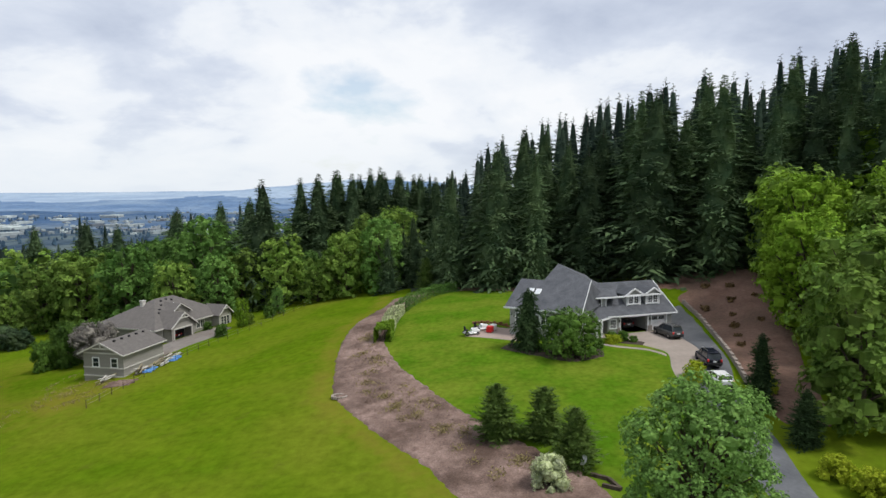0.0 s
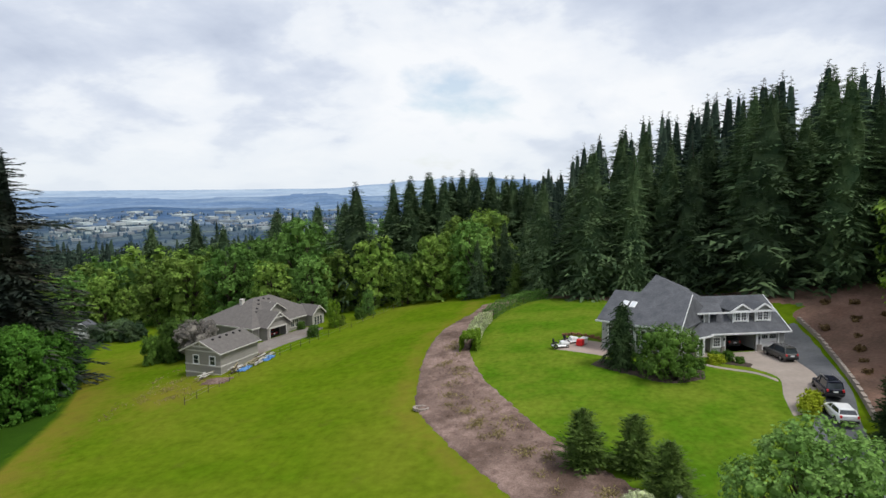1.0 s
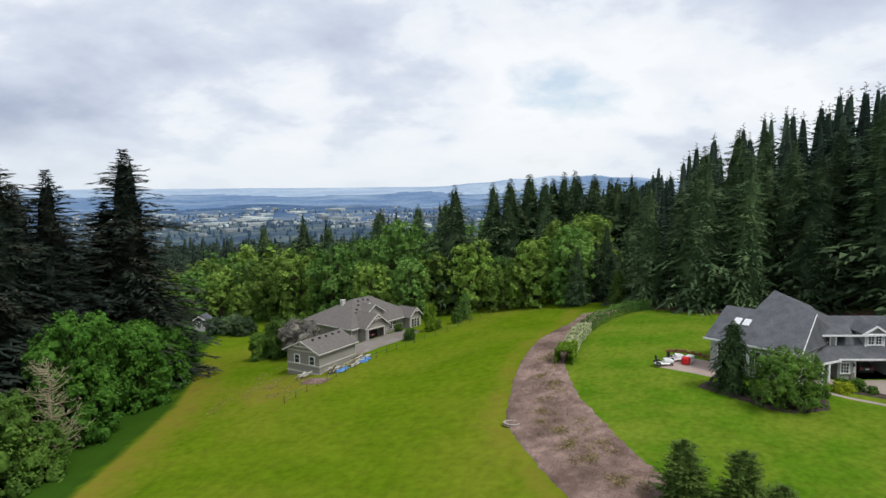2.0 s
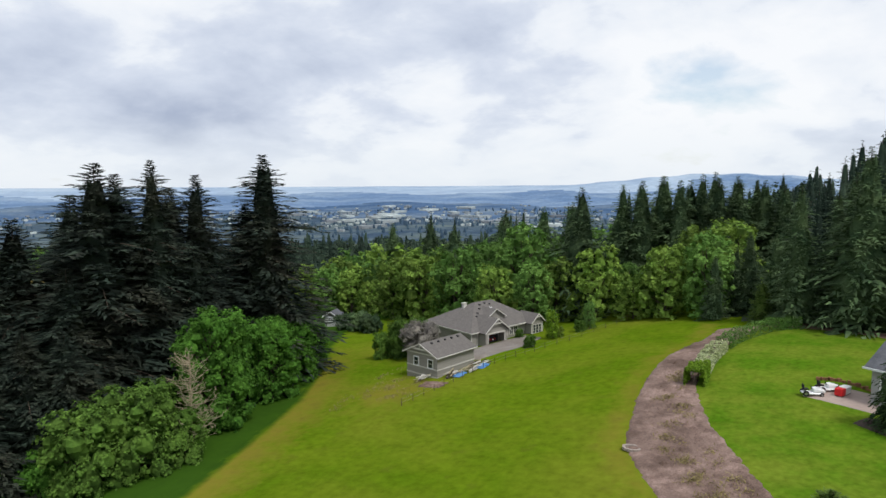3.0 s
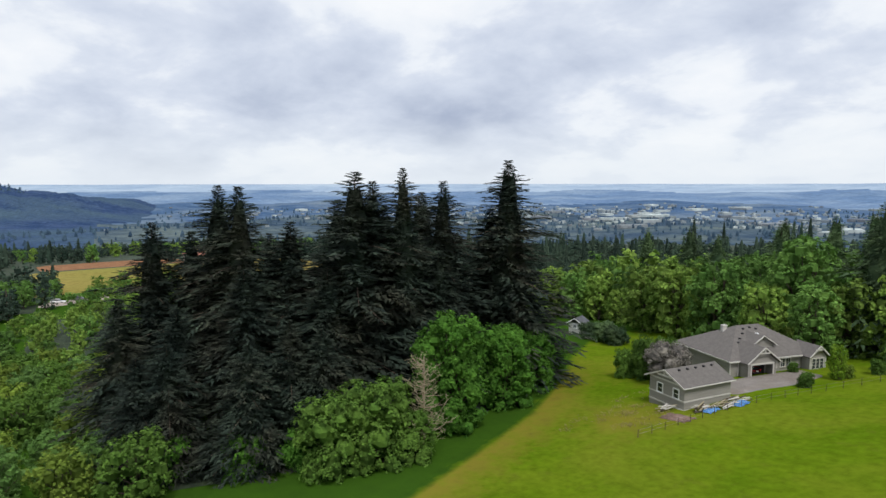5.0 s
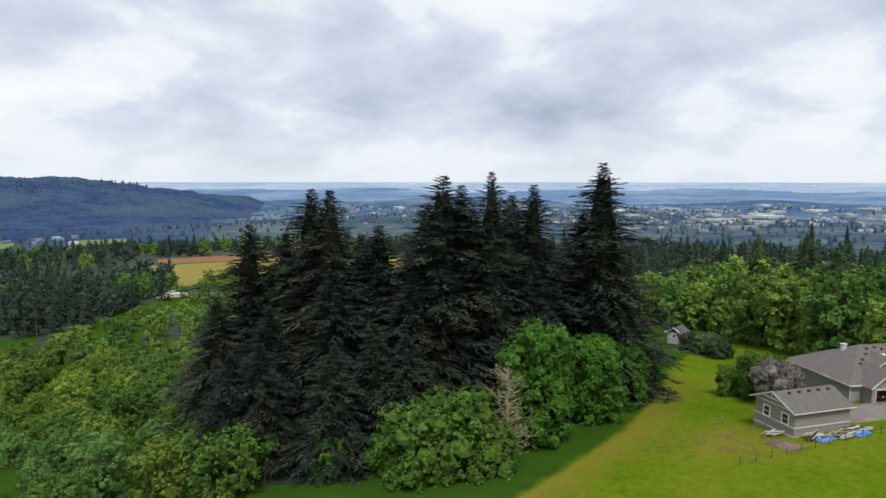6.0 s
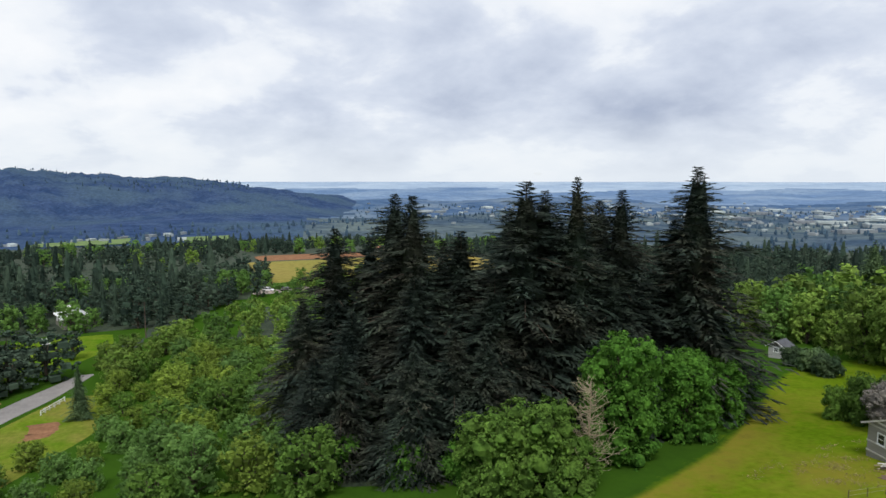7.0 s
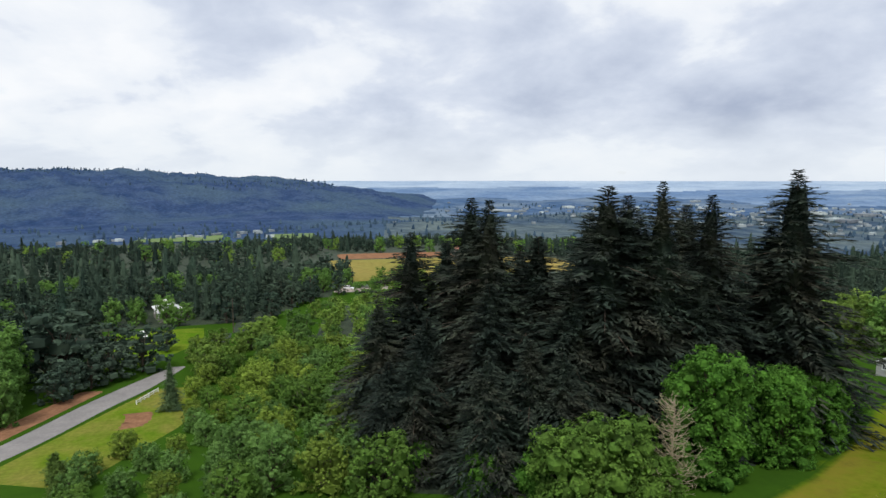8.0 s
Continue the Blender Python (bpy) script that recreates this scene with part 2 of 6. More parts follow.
M = dict(
    lawn=material("lawn_grass", (0.052, 0.128, 0.006), (0.085, 0.168, 0.010), 0.22, spec=0.0, patch=(0.130, 0.182, 0.018), patch_scale=0.16, patch_fac=0.75, bump=0.5, bump_scale=4.0, grain=0.36),
    mulch=material("bark_mulch", (0.165, 0.108, 0.088), (0.320, 0.225, 0.190), 0.9, patch=(0.095, 0.060, 0.045), patch_scale=0.22, patch_fac=0.6, bump=1.0, bump_scale=3.0, grain=0.5),
    bank=material("bare_bank_soil", (0.16, 0.09, 0.065), (0.24, 0.145, 0.11), 0.4, patch=(0.11, 0.07, 0.05), patch_scale=0.12, bump=0.8),
    dark_soil=material("dark_bark", (0.035, 0.026, 0.020), (0.075, 0.055, 0.042), 1.2, bump=0.8, grain=0.4),
    concrete=material("concrete", (0.27, 0.228, 0.198), (0.335, 0.285, 0.248), 0.3, bump=0.15, grain=0.12, rough=0.85),
    asphalt=material("asphalt", (0.085, 0.09, 0.10), (0.13, 0.135, 0.145), 0.4, bump=0.2, grain=0.2, rough=0.85),
    gravel=material("gravel", (0.19, 0.17, 0.155), (0.26, 0.235, 0.215), 0.5, patch=(0.16, 0.13, 0.105), patch_scale=0.1, bump=0.5),
    bark=material("bark", (0.05, 0.038, 0.028), (0.11, 0.085, 0.065), 1.5, bump=0.8, stretch=(1, 1, 0.2)),
    fir=material("fir_needles", (0.046, 0.086, 0.048), (0.108, 0.162, 0.080), 0.35, per_object=0.34, per_island=0.35, translucent=0.15, bump=0, grain=0.3, spec=0.1),
    fir_dark=material("distant_fir_needles", (0.030, 0.052, 0.044), (0.062, 0.090, 0.070), 0.05, per_object=0.1, per_island=0.45, bump=0, grain=0.3, spec=0.0),
    bright=material("bright_leaves", (0.135, 0.260, 0.022), (0.240, 0.375, 0.042), 0.3, per_object=0.18, per_island=0.3, translucent=0.3, bump=0, grain=0.25, spec=0.1),
    fir_near=material("old_fir_needles", (0.018, 0.030, 0.028), (0.042, 0.058, 0.049), 0.3, patch=(0.050, 0.049, 0.040), patch_scale=0.12, patch_fac=0.25, per_object=0.2, per_island=0.45, translucent=0.15, bump=0, grain=0.3, spec=0.1),
    maple=material("maple_leaves", (0.044, 0.128, 0.018), (0.096, 0.225, 0.034), 0.4, per_object=0.12, per_island=0.35, translucent=0.25, bump=0, grain=0.3, spec=0.15),
    shrub_leaf=material("shrub_leaves", (0.055, 0.120, 0.022), (0.115, 0.205, 0.040), 0.35, per_object=0.22, per_island=0.35, translucent=0.25, bump=0, grain=0.3, spec=0.15),
    olive_leaf=material("olive_leaves", (0.112, 0.182, 0.030), (0.205, 0.285, 0.052), 0.3, per_object=0.25, per_island=0.3, translucent=0.25, bump=0, grain=0.3, spec=0.1),
    cypress=material("cypress_foliage", (0.022, 0.046, 0.018), (0.048, 0.082, 0.030), 0.6, per_island=0.35, translucent=0.1, bump=0, grain=0.3, spec=0.1),
    lime=material("spring_leaves", (0.115, 0.212, 0.042), (0.222, 0.325, 0.074), 0.3, per_object=0.28, per_island=0.35, translucent=0.3, bump=0, grain=0.3, spec=0.1),
    alder=material("thicket_leaves", (0.078, 0.172, 0.042), (0.155, 0.275, 0.074), 0.15, per_object=0.3, per_island=0.35, translucent=0.3, bump=0, grain=0.3, spec=0.1),
    willow=material("pale_leaves", (0.085, 0.175, 0.045), (0.150, 0.265, 0.078), 0.4, per_object=0.15, per_island=0.3, translucent=0.3, bump=0, grain=0.25, spec=0.1),
    # Undergrowth with the shade beneath the trees put into its colour
    shade=material("shaded_undergrowth", (0.018, 0.030, 0.020), (0.045, 0.065, 0.032), 0.5, bump=0.8),
    wall=material("grey_siding", (0.33, 0.335, 0.325), (0.38, 0.385, 0.375), 0.6, bump=0.2, bump_scale=6, stretch=(0.3, 0.3, 6), grain=0.12, rough=0.7),
    wall_tan=material("taupe_siding", (0.25, 0.235, 0.215), (0.30, 0.285, 0.26), 0.6, bump=0.2, bump_scale=6, stretch=(0.3, 0.3, 6), grain=0.12, rough=0.7),
    roof=material("dark_shingles", (0.075, 0.08, 0.09), (0.12, 0.125, 0.14), 0.8, bump=0.5, bump_scale=5, grain=0.3, rough=0.95),
    roof_tan=material("weathered_shingles", (0.118, 0.108, 0.102), (0.150, 0.138, 0.130), 1.6, bump=0.5, bump_scale=6, grain=0.22, rough=0.95),
    white=material("white_paint", (0.74, 0.75, 0.76), (0.80, 0.81, 0.82), 0.8, bump=0.05, grain=0.06, rough=0.5),
    glass=material("window_glass", (0.02, 0.025, 0.03), (0.05, 0.06, 0.07), 0.3, rough=0.08, spec=0.8, bump=0, grain=0.05),
    # Black for lanterns, vents and box; also paints the garage interior's shade
    dark=material("black_and_shaded_opening", (0.012, 0.012, 0.014), (0.03, 0.03, 0.032), 0.8, bump=0, grain=0.2),
    # Skylight panes: the reflected sky is painted as a pale base colour
    skylight=material("sky_reflection_glass", (0.55, 0.58, 0.62), (0.65, 0.68, 0.72), 0.5, rough=0.1, spec=0.8, bump=0, grain=0.05),
    white_tan=material("cream_paint", (0.50, 0.48, 0.44), (0.58, 0.56, 0.52), 0.8, bump=0.05, grain=0.1, rough=0.6),
    patio=material("pink_concrete", (0.30, 0.235, 0.205), (0.37, 0.295, 0.26), 0.3, bump=0.15, grain=0.15, rough=0.85),
    tyre=material("rubber", (0.012, 0.012, 0.013), (0.025, 0.025, 0.026), 2.0, bump=0.1, rough=0.8),
    rim=material("alloy", (0.35, 0.35, 0.36), (0.5, 0.5, 0.5), 2.0, metal=0.9, rough=0.35, bump=0),
    paint_pewter=material("pewter_paint", (0.10, 0.10, 0.10), (0.13, 0.13, 0.125), 1.0, metal=0.4, rough=0.25, spec=0.6, bump=0, grain=0.05),
    paint_navy=material("navy_paint", (0.012, 0.014, 0.026), (0.02, 0.023, 0.04), 1.0, metal=0.3, rough=0.2, spec=0.6, bump=0, grain=0.05),
    paint_white=material("white_car_paint", (0.72, 0.73, 0.74), (0.8, 0.8, 0.8), 1.0, rough=0.2, spec=0.6, bump=0, grain=0.03),
    paint_red=material("dark_red_paint", (0.10, 0.012, 0.015), (0.15, 0.02, 0.02), 1.0, rough=0.25, spec=0.6, bump=0, grain=0.05),
    red=material("red_plastic", (0.55, 0.015, 0.02), (0.68, 0.03, 0.03), 1.0, rough=0.4, bump=0, grain=0.05),
    blue=material("blue_tarp", (0.05, 0.16, 0.38), (0.10, 0.25, 0.50), 1.0, rough=0.5, bump=0.4, grain=0.15),
    cedar=material("cedar_foliage", (0.062, 0.110, 0.024), (0.118, 0.180, 0.045), 0.9, per_island=0.35, translucent=0.15, bump=0, grain=0.3, spec=0.1),
    gold=material("golden_leaves", (0.26, 0.33, 0.020), (0.42, 0.48, 0.040), 1.2, per_island=0.3, translucent=0.25, bump=0, grain=0.25, spec=0.1),
    flowering=material("variegated_leaves", (0.28, 0.34, 0.15), (0.56, 0.60, 0.42), 2.5, per_island=0.4, translucent=0.2, bump=0, grain=0.25, spec=0.1),
    rust=material("rusty_twigs", (0.10, 0.06, 0.03), (0.17, 0.12, 0.06), 2.0, per_island=0.35, bump=0, grain=0.25, spec=0.1),
    greyleaf=material("grey_mauve_leaves", (0.16, 0.15, 0.14), (0.25, 0.23, 0.22), 0.8, per_island=0.35, translucent=0.2, bump=0, grain=0.25, spec=0.1),
    dead_wood=material("bleached_wood", (0.24, 0.205, 0.13), (0.36, 0.31, 0.21), 1.0, bump=0.3, grain=0.3),
    pasture=material("far_pasture_grass", (0.11, 0.17, 0.075), (0.17, 0.23, 0.10), 0.02, bump=0, grain=0.2, spec=0.0),
    lane=material("gravel_lane", (0.19, 0.18, 0.175), (0.25, 0.235, 0.225), 0.3, bump=0.3, grain=0.2),
    meadow_green=material("verge_grass", (0.09, 0.155, 0.012), (0.15, 0.20, 0.02), 0.2, patch=(0.18, 0.17, 0.04), patch_scale=0.1, bump=0.5, spec=0.0),
    straw=material("dry_straw", (0.20, 0.165, 0.075), (0.31, 0.26, 0.13), 1.5, per_island=0.4, bump=0, grain=0.3, spec=0.1),
    roof_red=material("reddish_roof", (0.30, 0.13, 0.09), (0.38, 0.18, 0.13), 0.5, bump=0.2, grain=0.2),
    far_field=material("tan_field", (0.24, 0.19, 0.055), (0.30, 0.24, 0.08), 0.05, patch=(0.20, 0.20, 0.05), patch_scale=0.01, bump=0.2, spec=0.0),
    red_soil=material("red_soil", (0.20, 0.105, 0.06), (0.28, 0.15, 0.085), 0.2, bump=0.4, spec=0.0),
    # Valley and ridge: distance haze put into the colours, plus a faint glow
    valley=material("hazed_valley_land", (0.030, 0.052, 0.085), (0.062, 0.095, 0.138), 0.012, patch=(0.105, 0.135, 0.135), patch_scale=0.006, patch_fac=0.5, bump=0, grain=0.5, rough=1.0, spec=0.0, glow=0.2),
    far_valley=material("hazed_far_valley_land", (0.090, 0.150, 0.255), (0.135, 0.205, 0.32), 0.006, patch=(0.20, 0.27, 0.36), patch_scale=0.0025, patch_fac=0.35, bump=0, grain=0.35, rough=1.0, spec=0.0, glow=0.2),
    rim_valley=material("hazed_rim_valley_land", (0.22, 0.29, 0.39), (0.27, 0.345, 0.44), 0.004, patch=(0.31, 0.38, 0.46), patch_scale=0.002, patch_fac=0.4, bump=0, grain=0.2, rough=1.0, spec=0.0, glow=0.2),
    mid_valley=material("hazed_mid_valley_land", (0.040, 0.080, 0.155), (0.075, 0.125, 0.215), 0.009, patch=(0.15, 0.195, 0.24), patch_scale=0.004, patch_fac=0.35, bump=0, grain=0.45, rough=1.0, spec=0.0, glow=0.2),
    ridge=material("hazed_ridge_land", (0.022, 0.044, 0.100), (0.046, 0.074, 0.145), 0.016, patch=(0.055, 0.090, 0.128), patch_scale=0.004, patch_fac=0.4, bump=0, grain=0.45, rough=1.0, spec=0.0, glow=0.2),
    # Far trees: haze painted as a bluish tint and a weak glow
    far_tree=material("hazed_far_trees", (0.032, 0.060, 0.098), (0.058, 0.092, 0.135), 0.02, per_island=0.3, bump=0, spec=0.0, glow=0.3),
    birch=material("birch_leaves", (0.140, 0.270, 0.066), (0.240, 0.390, 0.115), 0.5, per_island=0.35, translucent=0.35, bump=0, grain=0.3, spec=0.1),
    # Pale roofs with the blue of distance haze mixed into their colour
    far_roof=material("hazed_far_roofs", (0.20, 0.24, 0.29), (0.46, 0.50, 0.55), 0.01, per_island=0.5, bump=0, spec=0.0),
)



def turf_material():
    """Mown grass that turns to dry straw-coloured or lush dark grass where the sheet's own values say so."""
    m = material("turf_grass", (0.074, 0.135, 0.005), (0.106, 0.163, 0.008), 0.14, patch=(0.135, 0.168, 0.014), patch_scale=0.05, patch_fac=0.25, spec=0.0, bump=0.5, bump_scale=3.0, grain=0.30)
    n, l = m.node_tree.nodes, m.node_tree.links
    b = n["Principled BSDF"]
    col = b.inputs["Base Color"].links[0].from_socket
    geo = n.new("ShaderNodeNewGeometry")
    speck = n.new("ShaderNodeTexNoise")
    speck.inputs["Scale"].default_value, speck.inputs["Detail"].default_value, speck.inputs["Roughness"].default_value = 0.35, 8.0, 0.7
    l.new(geo.outputs["Position"], speck.inputs["Vector"])
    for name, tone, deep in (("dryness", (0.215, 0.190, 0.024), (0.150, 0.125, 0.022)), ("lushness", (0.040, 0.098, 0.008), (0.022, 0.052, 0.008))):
        a = n.new("ShaderNodeAttribute")
        a.attribute_name = name
        add = n.new("ShaderNodeMath")
        add.operation = "MULTIPLY_ADD"
        l.new(speck.outputs[0], add.inputs[0])
        add.inputs[1].default_value = 1.5
        l.new(a.outputs["Fac"], add.inputs[2])
        r = n.new("ShaderNodeMapRange")
        r.inputs[1].default_value, r.inputs[2].default_value = 0.85, 1.55
        l.new(add.outputs[0], r.inputs[0])
        two = n.new("ShaderNodeMixRGB")
        two.inputs[1].default_value, two.inputs[2].default_value = (*tone, 1), (*deep, 1)
        l.new(speck.outputs[0], two.inputs[0])
        x = n.new("ShaderNodeMixRGB")
        l.new(r.outputs[0], x.inputs[0])
        l.new(col, x.inputs[1])
        l.new(two.outputs[0], x.inputs[2])
        col = x.outputs[0]
    l.new(col, b.inputs["Base Color"])
    return m


M["turf"] = turf_material()

# ---------------------------------------------------------------- building blocks


def softplus(v, k):
    return k * np.log1p(np.exp(np.minimum(v / k, 40.0)))


def ground_z(x, y):
    """Height of the land: a knoll that falls away to the west and north and climbs as a wooded hill to the east."""
    x, y = np.asarray(x, float), np.asarray(y, float)
    z = -28.6 + 2.53 * np.tanh((x + 18) / 24) + 6.8 * np.tanh((x + 75) / 60) - 0.035 * softplus(-x - 110, 40)
    z = z + 0.075 * (np.clip(y, 30, 100) - 75) / (1 + np.exp(-np.clip((x + 30) / 12, -40, 40)))
    z = z - 0.05 * softplus(y - 150, 25)
    hill = 0.30 * softplus(0.8 * x + 0.35 * (y - 100) - 27, 3.0)
    z = z + 45 * np.tanh(hill / 45)
    z = z + 0.75 * np.exp(-(((x + 48) / 14) ** 2 + ((y - 100) / 24) ** 2))
    pad = np.clip(1.75 - np.hypot((x - 22) / 13, (y - 86) / 10.5), 0, 1)
    pad = pad * pad * (3 - 2 * pad)
    return z * (1 - pad) - 20.2 * pad


def gz(x, y):
    return float(ground_z(x, y))


def mesh(name, verts, faces, mat, smooth=False):
    me = bpy.data.meshes.new(name)
    me.from_pydata([tuple(v) for v in verts] if not isinstance(verts, np.ndarray) else verts.tolist(), [],
                   faces if not isinstance(faces, np.ndarray) else faces.tolist())
    for m in (mat if isinstance(mat, (list, tuple)) else [mat]):
        me.materials.append(m)
    if smooth:
        me.polygons.foreach_set("use_smooth", [True] * len(me.polygons))
    me.update()
    return me


def put(name, me, parent=None, label="", m=None):
    ob = new(name, me)
    if parent is not None:
        ob.parent = parent
    if m is not None:
        ob.matrix_basis = m
    if label:
        ob["label"] = label
    return ob


def box_data(cx, cy, cz, sx, sy, sz):
    v = [(cx + a * sx / 2, cy + b * sy / 2, cz + c * sz / 2) for c in (-1, 1) for b in (-1, 1) for a in (-1, 1)]
    return v, [(0, 2, 3, 1), (4, 5, 7, 6), (0, 1, 5, 4), (2, 6, 7, 3), (0, 4, 6, 2), (1, 3, 7, 5)]


def boxes(name, rows, mat, parent=None, label="", bevel=0.0):
    """One mesh out of boxes given as centre and size."""
    bm = bmesh.new()
    for r in rows:
        v, f = box_data(*r)
        vs = [bm.verts.new(p) for p in v]
        for q in f:
            bm.faces.new([vs[k] for k in q])
    if bevel:
        bmesh.ops.bevel(bm, geom=bm.edges[:], offset=bevel, segments=1, affect="EDGES")
    me = bpy.data.meshes.new(name)
    bm.to_mesh(me)
    bm.free()
    me.materials.append(mat)
    return put(name, me, parent, label)


def spline(points, n):
    """n points along a smooth curve through a few given ones."""
    p = np.array(points, float)
    p = np.vstack([2 * p[0] - p[1], p, 2 * p[-1] - p[-2]])
    out = []
    for k in range(n):
        u = k / (n - 1) * (len(p) - 3)
        i = min(int(u), len(p) - 4)
        f = u - i
        a, b, c, d = p[i:i + 4]
        out.append(0.5 * (2 * b + (c - a) * f + (2 * a - 5 * b + 4 * c - d) * f * f + (3 * b - a - 3 * c + d) * f ** 3))
    return np.array(out)


def ribbon(name, edge_a, edge_b, mat, lift=0.06, n=60, across=10, rough=0.0, seed=1, fray=0.0, skirt=True):
    """A sheet of ground cover between two edges, laid on the land, with an uneven rim."""
    rng = np.random.default_rng(seed)
    a, b = spline(edge_a, n), spline(edge_b, n)
    if fray:
        a = a + rng.normal(0, fray, a.shape)
        b = b + rng.normal(0, fray, b.shape)
    s = np.linspace(0, 1, across)
    p = a[:, None, :] * (1 - s[None, :, None]) + b[:, None, :] * s[None, :, None]
    z = ground_z(p[..., 0], p[..., 1]) + lift
    if rough:
        bumps = rng.normal(0, rough, z.shape)
        bumps[:, 0] = bumps[:, -1] = 0
        z = z + np.abs(bumps)
    if skirt:
        z[:, 0] -= lift + 0.04
        z[:, -1] -= lift + 0.04
        z[0] -= lift + 0.04
        z[-1] -= lift + 0.04
    v = np.dstack([p, z]).reshape(-1, 3)
    f = [(i * across + j, i * across + j + 1, (i + 1) * across + j + 1, (i + 1) * across + j) for i in range(n - 1) for j in range(across - 1)]
    return put(name, mesh(name, v, f, mat, smooth=True))


# ---------------------------------------------------------------- land


def land_sheet(name, r0, r1, rings, spokes, mat, height_of, jitter=0.0):
    rng = np.random.default_rng(5)
    r = np.geomspace(r0, r1, rings)
    a = np.linspace(0, 2 * np.pi, spokes, endpoint=False)
    R, A = np.meshgrid(r, a, indexing="ij")
    x, y = -R * np.sin(A), R * np.cos(A)
    z = height_of(x, y) + rng.normal(0, 1, x.shape) * jitter
    v = np.dstack([x, y, z]).reshape(-1, 3)
    f = [(i * spokes + j, i * spokes + (j + 1) % spokes, (i + 1) * spokes + (j + 1) % spokes, (i + 1) * spokes + j)
         for i in range(rings - 1) for j in range(spokes)]
    return v, f


def lane_y(x):
    """The middle of the lane through the hollow."""
    return float(np.interp(-x, [95, 113, 134, 150, 160, 194, 246, 279, 306], [-36, -30, -25, -19, -14, 5, 22, 42, 51]))


def ridge_z(x, y):
    """Long wooded ridge to the west, falling to the valley."""
    r, a = np.hypot(x, y), np.degrees(np.arctan2(-x, y))
    crest = np.interp(a, [74, 77, 79, 84, 90, 96, 104, 112, 130, 170], [0, 4, 20, 60, 99, 112, 143, 140, 160, 150])
    crest = crest + (3 * np.sin(a * 1.3) + 2 * np.sin(a * 3.1 + 1)) * np.clip((a - 78) / 8, 0, 1)
    return np.maximum(crest, 0) * np.exp(-(np.maximum(2500 - r, r - 3000).clip(0) / 520) ** 2) * (a > 74)


def valley_z(x, y):
    r = np.hypot(x, y)
    a = np.degrees(np.arctan2(-x, y))
    floor = np.interp(r, [600, 900, 1500, 2400, 3400, 4200, 5000], [-64, -80, -98, -104, -84, -52, -14])
    relief = 6 * np.sin(x / 210 + 1) * np.sin(y / 260) + 5 * np.sin(x / 97 + y / 131)
    north = (104 + 6 * np.sin(a * 1.7)) * np.exp(-((a - 6) / 12) ** 2) * np.exp(-((r - 4300) / 450) ** 2)
    return floor + relief * np.clip((r - 600) / 600, 0, 1) * np.clip((4300 - r) / 800, 0.15, 1) + north


def blended(x, y):
    r = np.hypot(x, y)
    f = np.clip((r - 450) / 350, 0, 1)
    f = f * f * (3 - 2 * f)
    return ground_z(x, y) * (1 - f) + valley_z(x, y) * f


v0, f0 = land_sheet("ground", 2.0, 900, 150, 240, None, blended)
v0 = np.vstack([v0, [[0, 0, gz(0, 0)]]])
f0 += [(len(v0) - 1, (j + 1) % 240, j) for j in range(240)]
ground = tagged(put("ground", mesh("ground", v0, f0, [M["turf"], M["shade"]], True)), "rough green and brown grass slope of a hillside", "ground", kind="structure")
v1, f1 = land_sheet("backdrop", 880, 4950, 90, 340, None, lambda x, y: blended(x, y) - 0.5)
backdrop = tagged(put("backdrop", mesh("backdrop", v1, f1, [M["valley"], M["ridge"], M["mid_valley"], M["far_valley"], M["rim_valley"]], True)), "valley floor with distant wooded ridges, blue haze in its colour", "valley", kind="structure")
# Painted haze in steps: farther rings take paler, bluer land materials
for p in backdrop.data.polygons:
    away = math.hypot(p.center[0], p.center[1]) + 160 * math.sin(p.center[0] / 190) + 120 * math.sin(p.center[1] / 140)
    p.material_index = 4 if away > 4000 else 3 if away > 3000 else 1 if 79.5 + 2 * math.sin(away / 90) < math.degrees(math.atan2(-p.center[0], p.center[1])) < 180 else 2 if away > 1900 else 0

ra, rr_ = np.meshgrid(np.linspace(73, 170, 420), np.linspace(1150, 3900, 50), indexing="ij")
rx_, ry_ = -rr_ * np.sin(np.radians(ra)), rr_ * np.cos(np.radians(ra))
rough_ = np.random.default_rng(9).normal(0, 1, rx_.shape)
rh_ = ridge_z(rx_, ry_)
rz_ = blended(rx_, ry_) - 9 + rh_ + np.clip(rh_ / 30, 0, 1) * (2.2 * rough_ + 6 * np.sin(rx_ / 90) * np.sin(ry_ / 70) + 5 * np.sin(ry_ / 160 + rx_ / 300))
rv_ = np.dstack([rx_, ry_, rz_]).reshape(-1, 3)
rf_ = [(i * 50 + j, i * 50 + j + 1, (i + 1) * 50 + j + 1, (i + 1) * 50 + j) for i in range(419) for j in range(49)]
tagged(put("far_ridge", mesh("far_ridge", rv_, rf_, M["ridge"], True)), "long wooded ridge across the valley, blue haze in its colour", "ridge", kind="structure")
# Ground under and between the woods takes the painted-shade undergrowth
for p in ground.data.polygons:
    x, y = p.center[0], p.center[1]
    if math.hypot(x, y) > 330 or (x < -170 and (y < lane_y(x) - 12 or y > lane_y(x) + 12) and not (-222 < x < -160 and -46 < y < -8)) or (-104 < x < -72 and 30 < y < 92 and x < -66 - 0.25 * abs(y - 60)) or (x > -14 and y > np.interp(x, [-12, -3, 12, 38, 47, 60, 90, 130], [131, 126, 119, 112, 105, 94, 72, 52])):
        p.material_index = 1
